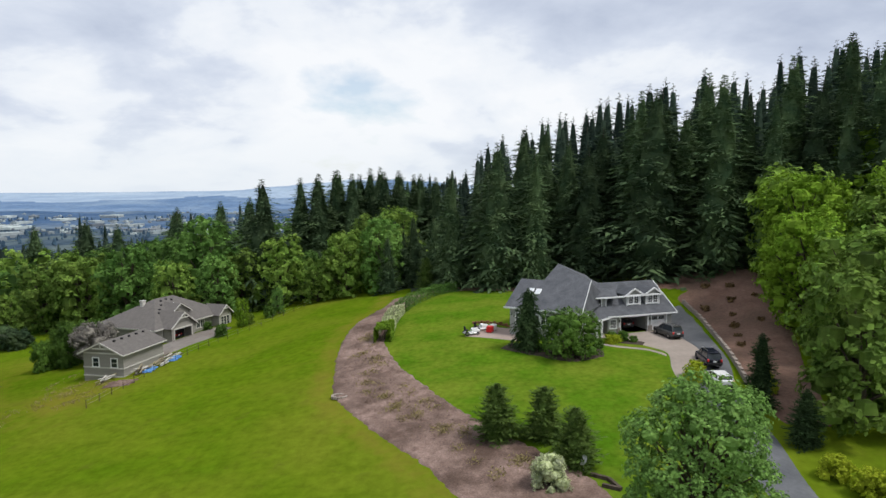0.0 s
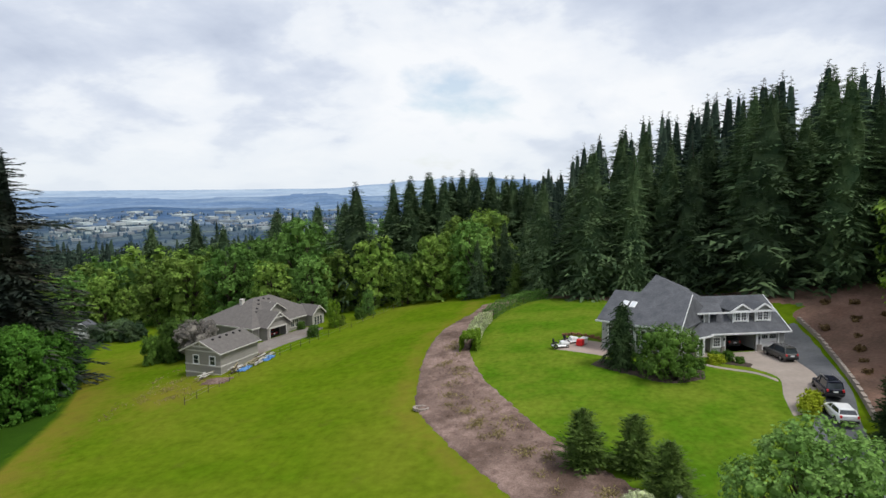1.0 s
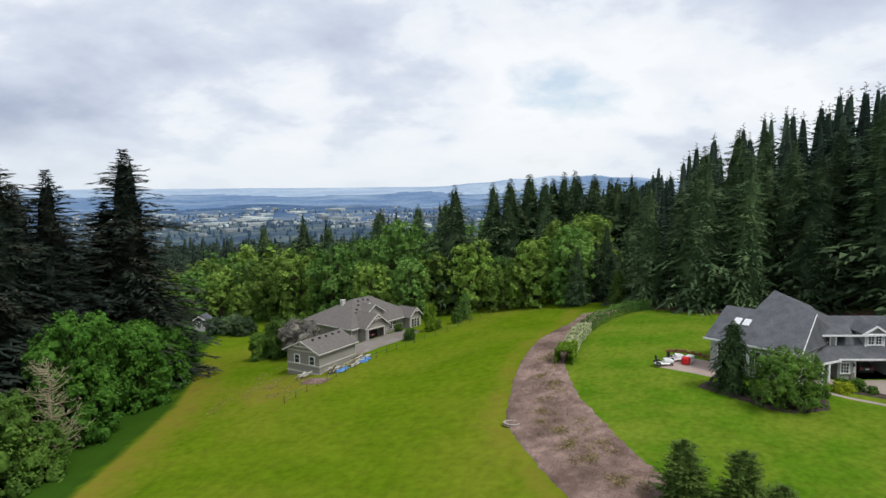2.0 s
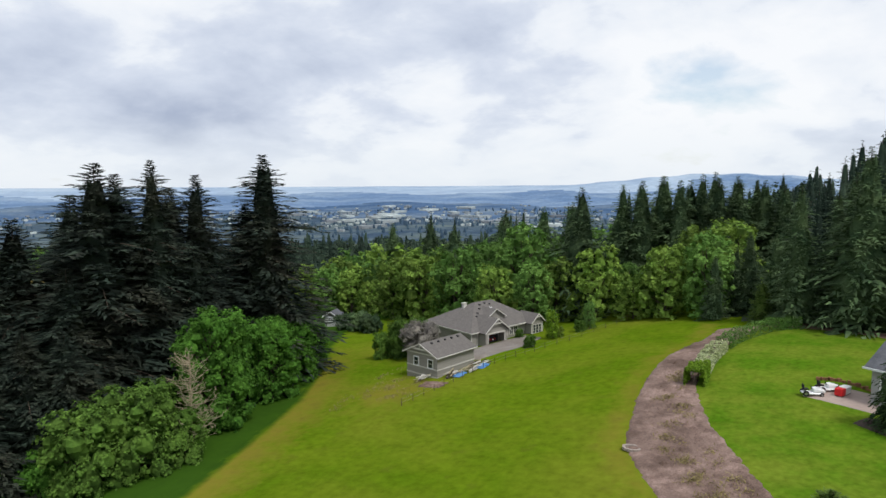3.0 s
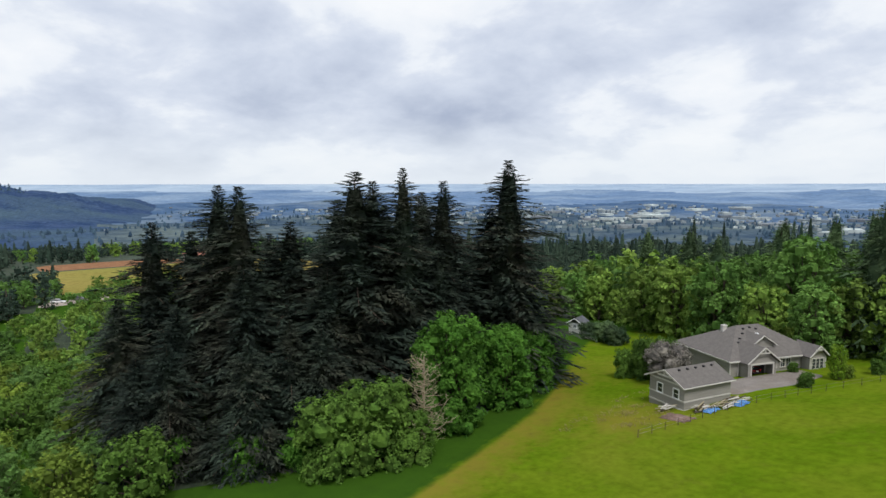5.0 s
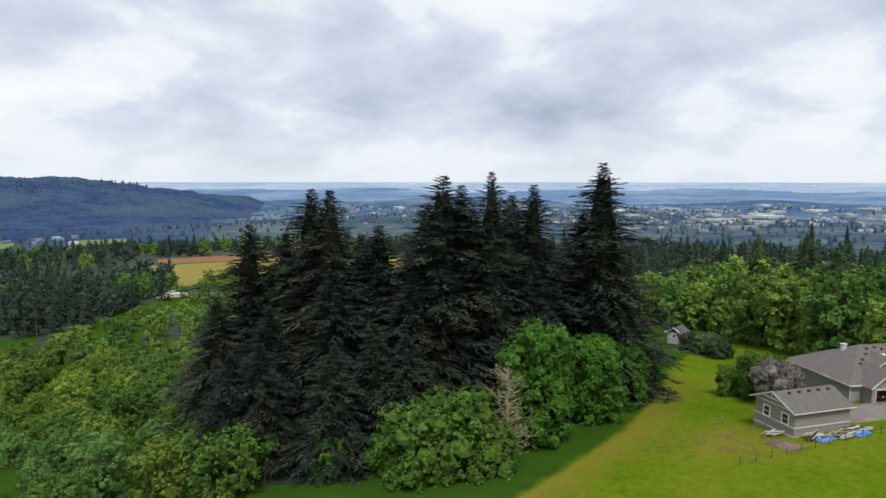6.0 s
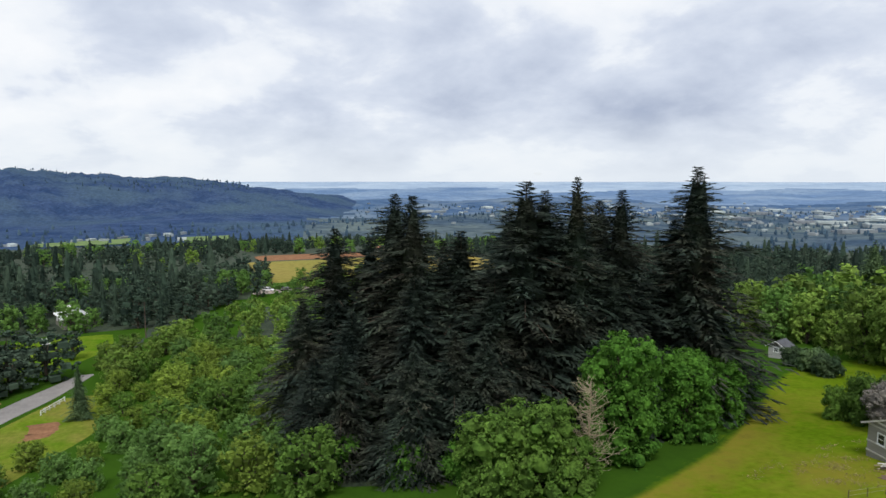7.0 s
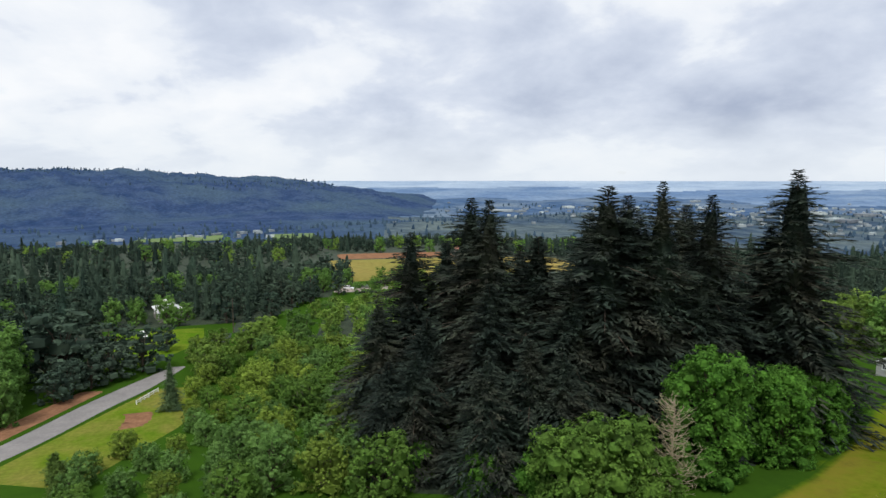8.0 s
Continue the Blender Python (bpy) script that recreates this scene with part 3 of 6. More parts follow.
tagged(ribbon("field", [(6, 6), (6, 28), (4, 44), (-2, 55), (-7, 64), (-10, 80), (-11, 96), (-8, 110), (-6, 122)], [(-46, 6), (-51, 28), (-51, 44), (-48, 56), (-46, 66), (-44.5, 80), (-42, 95), (-37, 108), (-29, 136)], M["turf"], 0.09, 90, 34), "smooth bright green mown field on the slope", "field", kind="structure")
tagged(ribbon("meadow", [(-44, 24), (-49, 44), (-44.5, 62), (-43, 82), (-45, 92), (-60, 112), (-84, 138)], [(-48, 28), (-53, 46), (-60, 64), (-66, 78), (-78, 97), (-92, 116), (-104, 137)], M["turf"], 0.06, 110, 26), "patchy yellow-green meadow grass below the sheds", "meadow", kind="structure")
tagged(ribbon("lawn", [(-6, 122), (-9, 101), (-10, 89), (-8.5, 78), (-4, 66), (3.5, 53), (9, 44), (12, 30)], [(40, 122), (36, 105), (33, 95), (30, 86), (30, 76), (27, 63), (24, 44), (22, 30)], M["lawn"], 0.10, 70, 24), "green mown lawn round the grey house", "lawn", kind="structure")
tagged(ribbon("mulch_strip", [(-9.5, 118), (-10.5, 111), (-14.3, 98.5), (-14.7, 86.8), (-13.8, 77.3), (-12.3, 68.4), (-6.8, 58.1), (-1.2, 49.5), (3, 40), (8, 28)], [(-2.1, 121), (-5, 112), (-7.8, 101), (-8.5, 89), (-6.1, 78.3), (-1.6, 67.5), (2.5, 59.9), (6.8, 53.5), (11.8, 46), (16, 32)], M["mulch"], 0.16, 200, 30, rough=0.09, fray=0.10), "brown bark mulch strip with clods and dead tufts", "mulch", kind="structure")



def grass_state(ob):
    """How dry and how lush the grass is: lush under the maples, a dry band beside them, worn ground by the outbuilding."""
    co = np.empty(len(ob.data.vertices) * 3)
    ob.data.vertices.foreach_get("co", co)
    x, y = co.reshape(-1, 3)[:, 0], co.reshape(-1, 3)[:, 1]
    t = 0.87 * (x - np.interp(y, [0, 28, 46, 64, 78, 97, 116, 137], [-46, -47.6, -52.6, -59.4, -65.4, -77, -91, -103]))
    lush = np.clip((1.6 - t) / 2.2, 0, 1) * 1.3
    dry = np.clip((t - 0.3) / 1.2, 0, 1) * np.clip((8.5 - t) / 6, 0, 1) * 0.62 * np.clip((112 - y) / 20, 0.25, 1)
    dry = dry + 0.60 * np.exp(-((x + 51) / 6) ** 2 - ((y - 83) / 8) ** 2) + 0.30 * np.exp(-((x + 72) / 14) ** 2 - ((y - 108) / 10) ** 2)
    edge = x - np.interp(y, [28, 40, 49.5, 58, 68, 77, 87, 98, 111], [8, 3, -1.2, -6.8, -12.3, -13.8, -14.7, -14.3, -10.5])
    dry = dry + 0.42 * np.exp(-((edge + 1.2) / 1.8) ** 2)
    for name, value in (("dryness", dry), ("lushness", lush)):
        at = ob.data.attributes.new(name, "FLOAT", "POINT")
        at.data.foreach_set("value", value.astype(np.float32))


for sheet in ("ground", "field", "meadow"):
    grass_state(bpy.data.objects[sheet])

# ---------------------------------------------------------------- trees


def leaf_quads(centres, normals, size, rng, ratio=0.7, jitter=0.5):
    """Many small diamond leaves or sprays: centres, facing, size."""
    n = len(centres)
    nn = normals + rng.normal(0, jitter, (n, 3))
    nn /= np.linalg.norm(nn, axis=1, keepdims=True) + 1e-9
    t = np.cross(nn, rng.normal(0, 1, (n, 3)))
    t /= np.linalg.norm(t, axis=1, keepdims=True) + 1e-9
    b = np.cross(nn, t)
    s = size * rng.uniform(0.6, 1.4, (n, 1))
    v = np.stack([centres - t * s * 0.5, centres - b * s * ratio * 0.5 + nn * s * 0.1, centres + t * s * 0.5, centres + b * s * ratio * 0.5 + nn * s * 0.1], 1).reshape(-1, 3)
    f = np.arange(4 * n).reshape(n, 4)
    return v, f


def tube(points, radii, sides=6):
    v, f = [], []
    for k, (p, r) in enumerate(zip(points, radii)):
        p = np.array(p, float)
        d = np.array(points[min(k + 1, len(points) - 1)], float) - np.array(points[max(k - 1, 0)], float)
        d /= np.linalg.norm(d) + 1e-9
        e = np.cross(d, (0.3, 0.9, 0.1))
        e /= np.linalg.norm(e) + 1e-9
        g = np.cross(d, e)
        v += [tuple(p + r * (e * math.cos(q) + g * math.sin(q))) for q in (2 * math.pi * s / sides for s in range(sides))]
    for k in range(len(points) - 1):
        f += [(k * sides + s, k * sides + (s + 1) % sides, (k + 1) * sides + (s + 1) % sides, (k + 1) * sides + s) for s in range(sides)]
    return v, f


def tubes(rows, sides=5):
    v, f = [], []
    for points, radii in rows:
        a, b = tube(points, radii, sides)
        f += [tuple(q + len(v) for q in r) for r in b]
        v += a
    return v, f


def conifer_meshes(seed, h, radius, boughs, teeth, bare=0.04, ragged=0.25, droop=0.25, mat="fir", power=0.85, width=0.30, core=0.55, blade=0.25, limbs=0):
    """A fir: a tapered trunk, a dense inner cone and drooping boughs, each with many flat pointed sprays along it."""
    rng = np.random.default_rng(seed)
    k = np.arange(boughs)
    u = bare + (1 - bare) * (1 - (1 - (k + rng.uniform(0, 1, boughs)) / boughs) ** 0.84)
    u = np.minimum(u, 0.992)
    prof = radius * (1 - u) ** power * (0.72 + 0.28 * np.minimum(1, u / 0.15)) * (1 + 0.12 * np.sin(u * 31 + seed)) * np.clip((1.02 - u) / 0.12, 0.25, 1) + 0.006 * h
    a = k * 2.39996 + rng.normal(0, 0.35, boughs)
    lobe = 1 + 0.16 * np.sin(2 * a + seed) * np.sin(u * 9 + seed) + 0.10 * np.sin(3 * a - seed + u * 14)
    L = prof * lobe * rng.uniform(1 - ragged * 1.5, 1 + ragged * 0.6, boughs)
    d = np.column_stack([np.cos(a), np.sin(a), np.zeros(boughs)])
    side = np.column_stack([-d[:, 1], d[:, 0], np.zeros(boughs)])
    rise = 0.62 * (u - 0.42) + 0.45 * np.clip(u - 0.88, 0, 1) / 0.12 + rng.normal(0, 0.07, boughs)
    sag = droop * rng.uniform(0.6, 1.4, boughs)

    def spine(t):
        p = d * (t * L)[:, None]
        p[:, 2] += u * h + rise * t * L - sag * t * t * L
        return p

    rows, faces, count = [], [], 0
    base = np.arange(boughs)
    for q in range(teeth):
        t = 0.10 + 0.90 * ((q + rng.uniform(0, 1, boughs)) / teeth) ** 0.75
        sgn = np.where(rng.uniform(0, 1, boughs) < 0.5, -1.0, 1.0)
        reach = width * L * (1.15 - 0.75 * t) * rng.uniform(0.6, 1.35, boughs) + 0.06 + 0.005 * h
        root = spine(t - 0.06)
        root += side * (sgn * reach * rng.uniform(0, 0.75, boughs))[:, None]
        root[:, 2] -= reach * rng.uniform(0.0, 0.35, boughs)
        out = d * rng.uniform(0.55, 1.0, boughs)[:, None] + side * (sgn * rng.uniform(0.1, 0.9, boughs))[:, None]
        out[:, 2] += rise * 0.6 - 1.2 * sag * t + rng.normal(0, 0.16, boughs)
        out /= np.linalg.norm(out, axis=1, keepdims=True)
        flat_ = np.cross(out, np.array([0, 0, 1.0]) + rng.normal(0, 0.4, (boughs, 3)))
        flat_ /= np.linalg.norm(flat_, axis=1, keepdims=True) + 1e-9
        half = (reach * blade)[:, None]
        rows += [root - flat_ * half, root + flat_ * half, root + out * (reach * 1.25)[:, None]]
        faces.append(np.column_stack([count + base, count + boughs + base, count + 2 * boughs + base]))
        count += 3 * boughs
    # the shaded inner cone
    n_ring, n_side = (14, 9) if boughs > 150 else (5, 5)
    cu = np.linspace(bare + 0.02, 0.93, n_ring)
    for q, c in enumerate(cu):
        r_ = core * (radius * (1 - c) ** power * (0.72 + 0.28 * min(1, c / 0.15)) + 0.004 * h) * rng.uniform(0.75, 1.25, n_side)
        ang = np.arange(n_side) * 2 * np.pi / n_side + q * 0.4
        rows.append(np.column_stack([r_ * np.cos(ang), r_ * np.sin(ang), c * h + rng.normal(0, 0.012 * h, n_side)]))
        if q:
            lo, hi = count - n_side + np.arange(n_side), count + np.arange(n_side)
            lo2, hi2 = np.roll(lo, -1), np.roll(hi, -1)
            faces += [np.column_stack([lo, lo2, hi]), np.column_stack([lo2, hi2, hi])]
        count += n_side
    crown = mesh("crown", np.vstack(rows), np.vstack(faces), M[mat])
    lean = rng.uniform(-0.015, 0.015, 2) * h
    wood = [([(0, 0, -1.5), (lean[0] * 0.3, lean[1] * 0.3, h * 0.35), (0, 0, h * 0.7), (0, 0, h * 0.995)], (0.014 * h, 0.011 * h, 0.006 * h, 0.02))]
    for q in rng.integers(0, int(boughs * 0.8), limbs):
        wood.append(([tuple(spine(np.full(boughs, t))[q] + (0, 0, -0.12)) for t in (0.0, 0.5, 1.05)], (0.09, 0.055, 0.015)))
    tv, tf = tubes(wood, 5)
    return mesh("trunk", tv, tf, M["bark"], True), crown


def lump(c, rad, squash, rng, cuts=2):
    """A rough rounded lump of quads, the leafy heart of a lobe."""
    v, f, seen = [], [], {}
    for ax in range(3):
        for sg in (-1, 1):
            grid = {}
            for i in range(cuts + 1):
                for j in range(cuts + 1):
                    p = [0, 0, 0]
                    p[ax], p[(ax + 1) % 3], p[(ax + 2) % 3] = sg * cuts, 2 * i - cuts, 2 * j - cuts
                    key = tuple(p)
                    if key not in seen:
                        q = np.array(p, float)
                        q /= np.linalg.norm(q)
                        seen[key] = len(v)
                        v.append(c + q * rad * rng.uniform(0.8, 1.12) * (1, 1, squash))
                    grid[i, j] = seen[key]
            for i in range(cuts):
                for j in range(cuts):
                    q = (grid[i, j], grid[i + 1, j], grid[i + 1, j + 1], grid[i, j + 1])
                    f.append(q if sg > 0 else q[::-1])
    return v, f


def broadleaf_meshes(seed, h, width, lobes, leaves, size, mat, low=0.12, squash=0.9, jitter=0.42, heart=0.80):
    """A broadleaf tree: trunk, limbs to each lobe, leafy lobes and many small leaves in clumps on their outsides."""
    rng = np.random.default_rng(seed)
    P, N = [], []
    rows = [([(0, 0, -1.0), (0.05 * width, 0, h * 0.3), (0, 0.03 * width, h * 0.75)], (0.022 * h + 0.05, 0.016 * h, 0.03))]
    cents = []
    for k in range(lobes):
        u = (k + 0.5) / lobes
        zz = low + (0.95 - low) * u
        ring = math.sqrt(max(0.05, 1 - ((zz - 0.42) / 0.64) ** 2))
        a = k * 2.39996 + rng.uniform(-0.5, 0.5)
        rr = width * 0.5 * ring * rng.uniform(0.42, 0.84)
        rad = width * rng.uniform(0.13, 0.23) * (24 / lobes) ** 0.25
        c = np.array([math.cos(a) * rr, math.sin(a) * rr, min(max(zz * h, rad * 0.75), h - rad * squash * 0.9)])
        cents.append((c, rad))
        rows.append(([(0, 0, max(0.5, c[2] * 0.45)), tuple(c * (0.55, 0.55, 0.8)), tuple(c)], (0.008 * h + 0.03, 0.006 * h + 0.02, 0.02)))
    cents.append((np.array([0, 0, 0.52 * h]), 0.30 * width))
    centre = np.array([c for c, _ in cents])
    radius = np.array([r for _, r in cents])
    tot = float((radius ** 2).sum())
    hv, hf = [], []
    for i, (c, rad) in enumerate(cents):
        a_, b_ = lump(c, rad * heart, squash, rng, 2 if leaves > 4000 else 1)
        hf += [tuple(q + len(hv) for q in r) for r in b_]
        hv += a_
        n = int(leaves * rad * rad / tot)
        m = max(8, n // 9)
        d = rng.normal(0, 1, (m * 3, 3))
        d[:, 2] += 0.3
        d /= np.linalg.norm(d, axis=1, keepdims=True)
        cc = c + d * rad * rng.uniform(0.78, 1.10, (m * 3, 1)) * (1, 1, squash)
        gap = np.linalg.norm(cc[:, None] - centre[None], axis=2) / radius[None]
        gap[:, i] = 9
        free = (gap.min(axis=1) > 0.86) & (cc[:, 2] > 0.1)
        if free.sum() < 3:
            continue
        d, cc = d[free][:m], cc[free][:m]
        pick = rng.integers(0, len(cc), int(n * 1.7 * min(1.0, free.mean() + 0.1)))
        off = rng.normal(0, 1, (len(pick), 3))
        off /= np.linalg.norm(off, axis=1, keepdims=True)
        spread = rad * 0.17 + size * 0.5
        P.append(cc[pick] + off * spread * rng.uniform(0.15, 1.0, (len(pick), 1)))
        N.append(d[pick] * 1.0 + off * 0.35 + (0, 0, 0.45))
    P, N = np.vstack(P), np.vstack(N)
    P[:, 2] = np.maximum(P[:, 2], 0.15)
    v, f = leaf_quads(P, N, size, rng, 0.72, jitter)
    tv, tf = tubes(rows, 6)
    crown = mesh("crown", np.vstack([np.array(hv), v]), np.vstack([np.array(hf), f + len(hv)]), M[mat])
    return mesh("trunk", tv, tf, M["bark"], True), crown


def tree(name, pair, x, y, scale=1.0, turn=0.0, label="", category="tree", group="", wide=1.0, sink=0.15):
    t = new(name)
    t.matrix_basis = Matrix.Translation((x, y, gz(x, y) - sink)) @ Matrix.Rotation(turn, 4, "Z") @ Matrix.Diagonal((scale * wide, scale * wide, scale, 1))
    put("trunk", pair[0], t)
    put("crown", pair[1], t)
    return tagged(t, label, category, group)


def scatter(inside, x0, x1, y0, y1, gap, seed, tries=6000):
    rng = np.random.default_rng(seed)
    pts = []
    for _ in range(tries):
        p = (rng.uniform(x0, x1), rng.uniform(y0, y1))
        if inside(*p) and all((p[0] - q[0]) ** 2 + (p[1] - q[1]) ** 2 > gap * gap for q in pts):
            pts.append(p)
    return pts


def front_y(x):
    """Where the fir forest behind the house begins."""
    return float(np.interp(x, [-12, -3, 12, 38, 47, 60, 90, 130], [129, 124, 117, 110, 103, 92, 70, 50]))


def wood_stuff(name, rows, label, category):
    """Trees too many to count, joined into one object: (pair of meshes, x, y, scale, turn and, on the ridge, a rise)."""
    for which, part_name in ((1, "crown"), (0, "trunk")):
        V, F, n = [], [], 0
        for pair, x, y, sc, turn, *up in rows:
            me = pair[which]
            v = np.empty(len(me.vertices) * 3)
            me.vertices.foreach_get("co", v)
            v = v.reshape(-1, 3) * sc
            c, q = math.cos(turn), math.sin(turn)
            v = np.column_stack([v[:, 0] * c - v[:, 1] * q + x, v[:, 0] * q + v[:, 1] * c + y, v[:, 2] + float(blended(x, y)) - 0.2 + sum(up)])
            f = np.empty(len(me.loops), int)
            me.loops.foreach_get("vertex_index", f)
            F.append(f.reshape(-1, me.polygons[0].loop_total) + n)
            V.append(v)
            n += len(v)
        me = mesh(part_name, np.vstack(V), [q for f in F for q in f.tolist()], rows[0][0][which].materials[0])
        if which == 1:
            top = tagged(put(name, me), label, category, kind="stuff")
        else:
            put(part_name, me, top)
    return top


rng = random.Random(3)
FIRS = [conifer_meshes(20 + k, 28, 6.0 + 0.5 * k, 400, 16, 0.02, 0.32, 0.32, "fir", 0.84, 0.21, 0.46, 0.23) for k in range(4)]
FIRS_FAR = [conifer_meshes(40 + k, 28, 6.2 + 0.5 * k, 120, 8, 0.03, 0.34, 0.3, "fir_dark", 0.84, 0.30, 0.40, 0.34) for k in range(3)]
PINES = [conifer_meshes(50 + k, 20, 6.4, 130, 9, 0.08, 0.5, 0.1, "fir_dark", 0.42, 0.27, 0.38, 0.30) for k in range(2)]
FIRS_TINY = [conifer_meshes(45 + k, 24, 7.0, 34, 5, 0.05, 0.45, 0.3, "fir_dark", 0.5, 0.42, 0.42, 0.42) for k in range(2)]
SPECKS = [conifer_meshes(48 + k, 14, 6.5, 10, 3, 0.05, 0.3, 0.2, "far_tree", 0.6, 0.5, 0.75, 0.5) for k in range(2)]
ROUND_PINES = [broadleaf_meshes(170 + k, 15, 10.5, 15, 560, 0.85, "fir_dark", 0.10, 0.8, 0.6, 0.7) for k in range(3)]
ROUND_TINY = [broadleaf_meshes(175 + k, 16, 13, 8, 110, 2.0, "fir_dark", 0.08, 0.8, 0.6, 0.75) for k in range(2)]
back = []
for x, y in scatter(lambda x, y: y > front_y(x), -12, 135, 50, 235, 5.6, 7, 9000):
    depth = y - front_y(x)
    if depth > 85:
        continue
    s = rng.uniform(0.85, 1.15) * float(np.interp(x - 0.02 * depth, [-12, -6, -2, 4, 10, 25, 40], [0.42, 0.52, 0.62, 0.78, 0.95, 1.02, 1.08]))
    if depth > 22 and x < 0.02 * y:
        continue
    if depth < 22:
        tree("fir_tree", rng.choice(FIRS), x, y, s, rng.uniform(0, 6.28), "dark green fir in the dense hillside forest", "fir tree", "hillside forest", wide=rng.uniform(1.15, 1.45))
    else:
        back.append((rng.choice(FIRS_FAR), x, y, s, rng.uniform(0, 6.28)))
wood_stuff("hillside_wood", back, "dense dark green fir forest climbing the hill", "forest")

# the firs at the far end of the field
for x, y, top in ((-42, 147, 2.5), (-36, 160, 3), (-31, 158, 4), (-27, 163, 5), (-23, 160, 4), (-19, 166, 5.5), (-15, 162, 4.5), (-11, 165, 4), (-6, 168, 4), (-2, 166, 3), (-29, 170, 5), (-17, 172, 6), (-8, 174, 4), (-33, 165, 3), (-22, 168, 4), (-12, 171, 5)):
    s = (top - gz(x, y)) / 28
    tree("fir_tree", rng.choice(FIRS), x, y, s, rng.uniform(0, 6.28), "tall dark fir standing behind the spring thicket", "fir tree", "firs beyond the field", wide=1.55)

# tall old firs beside the meadow
OLD = [conifer_meshes(60 + k, 38, 9.6, 600, 34, 0.03, 0.40, 0.24, "fir_near", 0.68, 0.15, 0.30, 0.19, 70) for k in range(3)]
for x, y, top, wide in ((-82.0, 88.7, 8.7, 1.15), (-83, 75, 5, 1.0), (-80, 65, 7.0, 0.8), (-81.5, 57.5, 6.4, 1.25), (-84, 62, 5.0, 1.1), (-90, 43, 4.3, 1.05), (-96, 42, 4.4, 1.1), (-99, 33, -1, 1.1), (-104, 53, -4, 1.2),
                     (-95, 79, 3.0, 1.2), (-93, 27, -11, 1.2), (-88, 50, -1, 1.3), (-83, 41, -7, 1.3), (-91, 68, 1, 1.3), (-78, 51, -7, 1.2), (-87, 33, -12, 1.25), (-100, 64, -2, 1.2), (-86, 88, 0, 1.2), (-92, 60, 2, 1.2), (-79, 71, -6, 1.2), (-75, 44, -13, 1.2), (-104, 40, -3, 1.2), (-80, 30, -15, 1.2), (-74, 38, -15, 1.3), (-110, 46, -6, 1.2), (-72, 47, -14, 1.2), (-83, 27, -17, 1.3)):
    s = (top - gz(x, y)) / 38
    tree("old_fir_tree", rng.choice(OLD), x, y, s, rng.uniform(0, 6.28), "tall old fir with ragged dark drooping boughs", "fir tree", "old firs by the meadow", wide=wide * 1.3)

# maples at the meadow's edge
MAPLES = [broadleaf_meshes(80 + k, 17, 13, 64, 13000, 0.42, "maple", 0.03, heart=0.6) for k in range(2)]
for x, y, s, w in ((-68.3, 65.4, 1.0, 0.92), (-70.7, 78.0, 0.78, 0.95), (-75.0, 88.5, 0.63, 1.1), (-80.5, 97, 0.5, 1.2), (-88, 106, 0.42, 1.3), (-96, 117, 0.35, 1.4)):
    tree("maple_tree", rng.choice(MAPLES), x, y, s, rng.uniform(0, 6.28), "round dense green maple at the edge of the meadow", "maple tree", "maples by the meadow", wide=w)
BUSHES = [broadleaf_meshes(90 + k, 9, 9, 34, 5600, 0.36, "shrub_leaf", 0.03, heart=0.65) for k in range(2)]
LIMES = [broadleaf_meshes(100 + k, 12, 9.0, 26, 3300, 0.52, "lime", 0.05, heart=0.55) for k in range(3)]
ALDERS = [broadleaf_meshes(110 + k, 14, 9.5, 26, 3300, 0.54, "alder", 0.04, heart=0.55) for k in range(3)]
LIMES_FAR = [broadleaf_meshes(130 + k, 13, 11, 12, 620, 0.95, "lime", 0.06, heart=0.6) for k in range(2)]
ALDERS_FAR = [broadleaf_meshes(140 + k, 14, 11, 12, 620, 0.95, "alder", 0.06, heart=0.6) for k in range(2)]
WILLOWS = [broadleaf_meshes(120 + k, 12, 10, m_, n_, z_, "willow" if k else "birch", 0.04, heart=q_) for k, m_, n_, z_, q_ in ((0, 80, 30000, 0.23, 0.32), (1, 26, 2700, 0.45, 0.55))]
SCRUB = [broadleaf_meshes(150 + k, 9, 9.5, 26, 2700, 0.46, "olive_leaf", 0.03, heart=0.55) for k in range(2)]
SCRUB_GREEN = [broadleaf_meshes(155 + k, 9, 9.5, 26, 2700, 0.46, "willow" if k else "shrub_leaf", 0.03, heart=0.55) for k in range(2)]
DEEP = [broadleaf_meshes(158, 9, 9, 20, 4200, 0.55, "maple", 0.03)]
for x, y, s in ((-64.2, 50.5, 1.15), (-65.5, 45, 1.05), (-62, 54, 0.75)):
    tree("shrub", rng.choice(BUSHES), x, y, s, rng.uniform(0, 6.28), "broad green shrub under the old firs", "shrub", "shrubs under the firs")

for x, y, s in ((-73, 37, 0.62), (-79, 29, 0.7), (-70, 43, 0.55)):
    tree("shade_shrub", DEEP[0], x, y, s, x, "deep green leafy shrub in the firs' shade", "shrub", "shrubs under the firs")

# thicket behind the field and the taupe house
for x, y in scatter(lambda x, y: (y > np.interp(x, [-150, -110, -85, -66, -58, -46, -34, -5], [160, 160, 150, 142, 138, 134, 138, 130])) and y < 200, -150, -9, 128, 200, 6.4, 11, 3500):
    deep = y > 172
    kind = rng.choice((LIMES_FAR, ALDERS_FAR)) if deep else rng.choice((LIMES, ALDERS, LIMES))
    tree("thicket_tree", rng.choice(kind), x, y, rng.choice((0.8, 1.0, 1.1, 1.25, 1.5)) * rng.uniform(0.9, 1.1), rng.uniform(0, 6.28), "spring-green broadleaf tree in a dense thicket", "tree", "thicket trees")
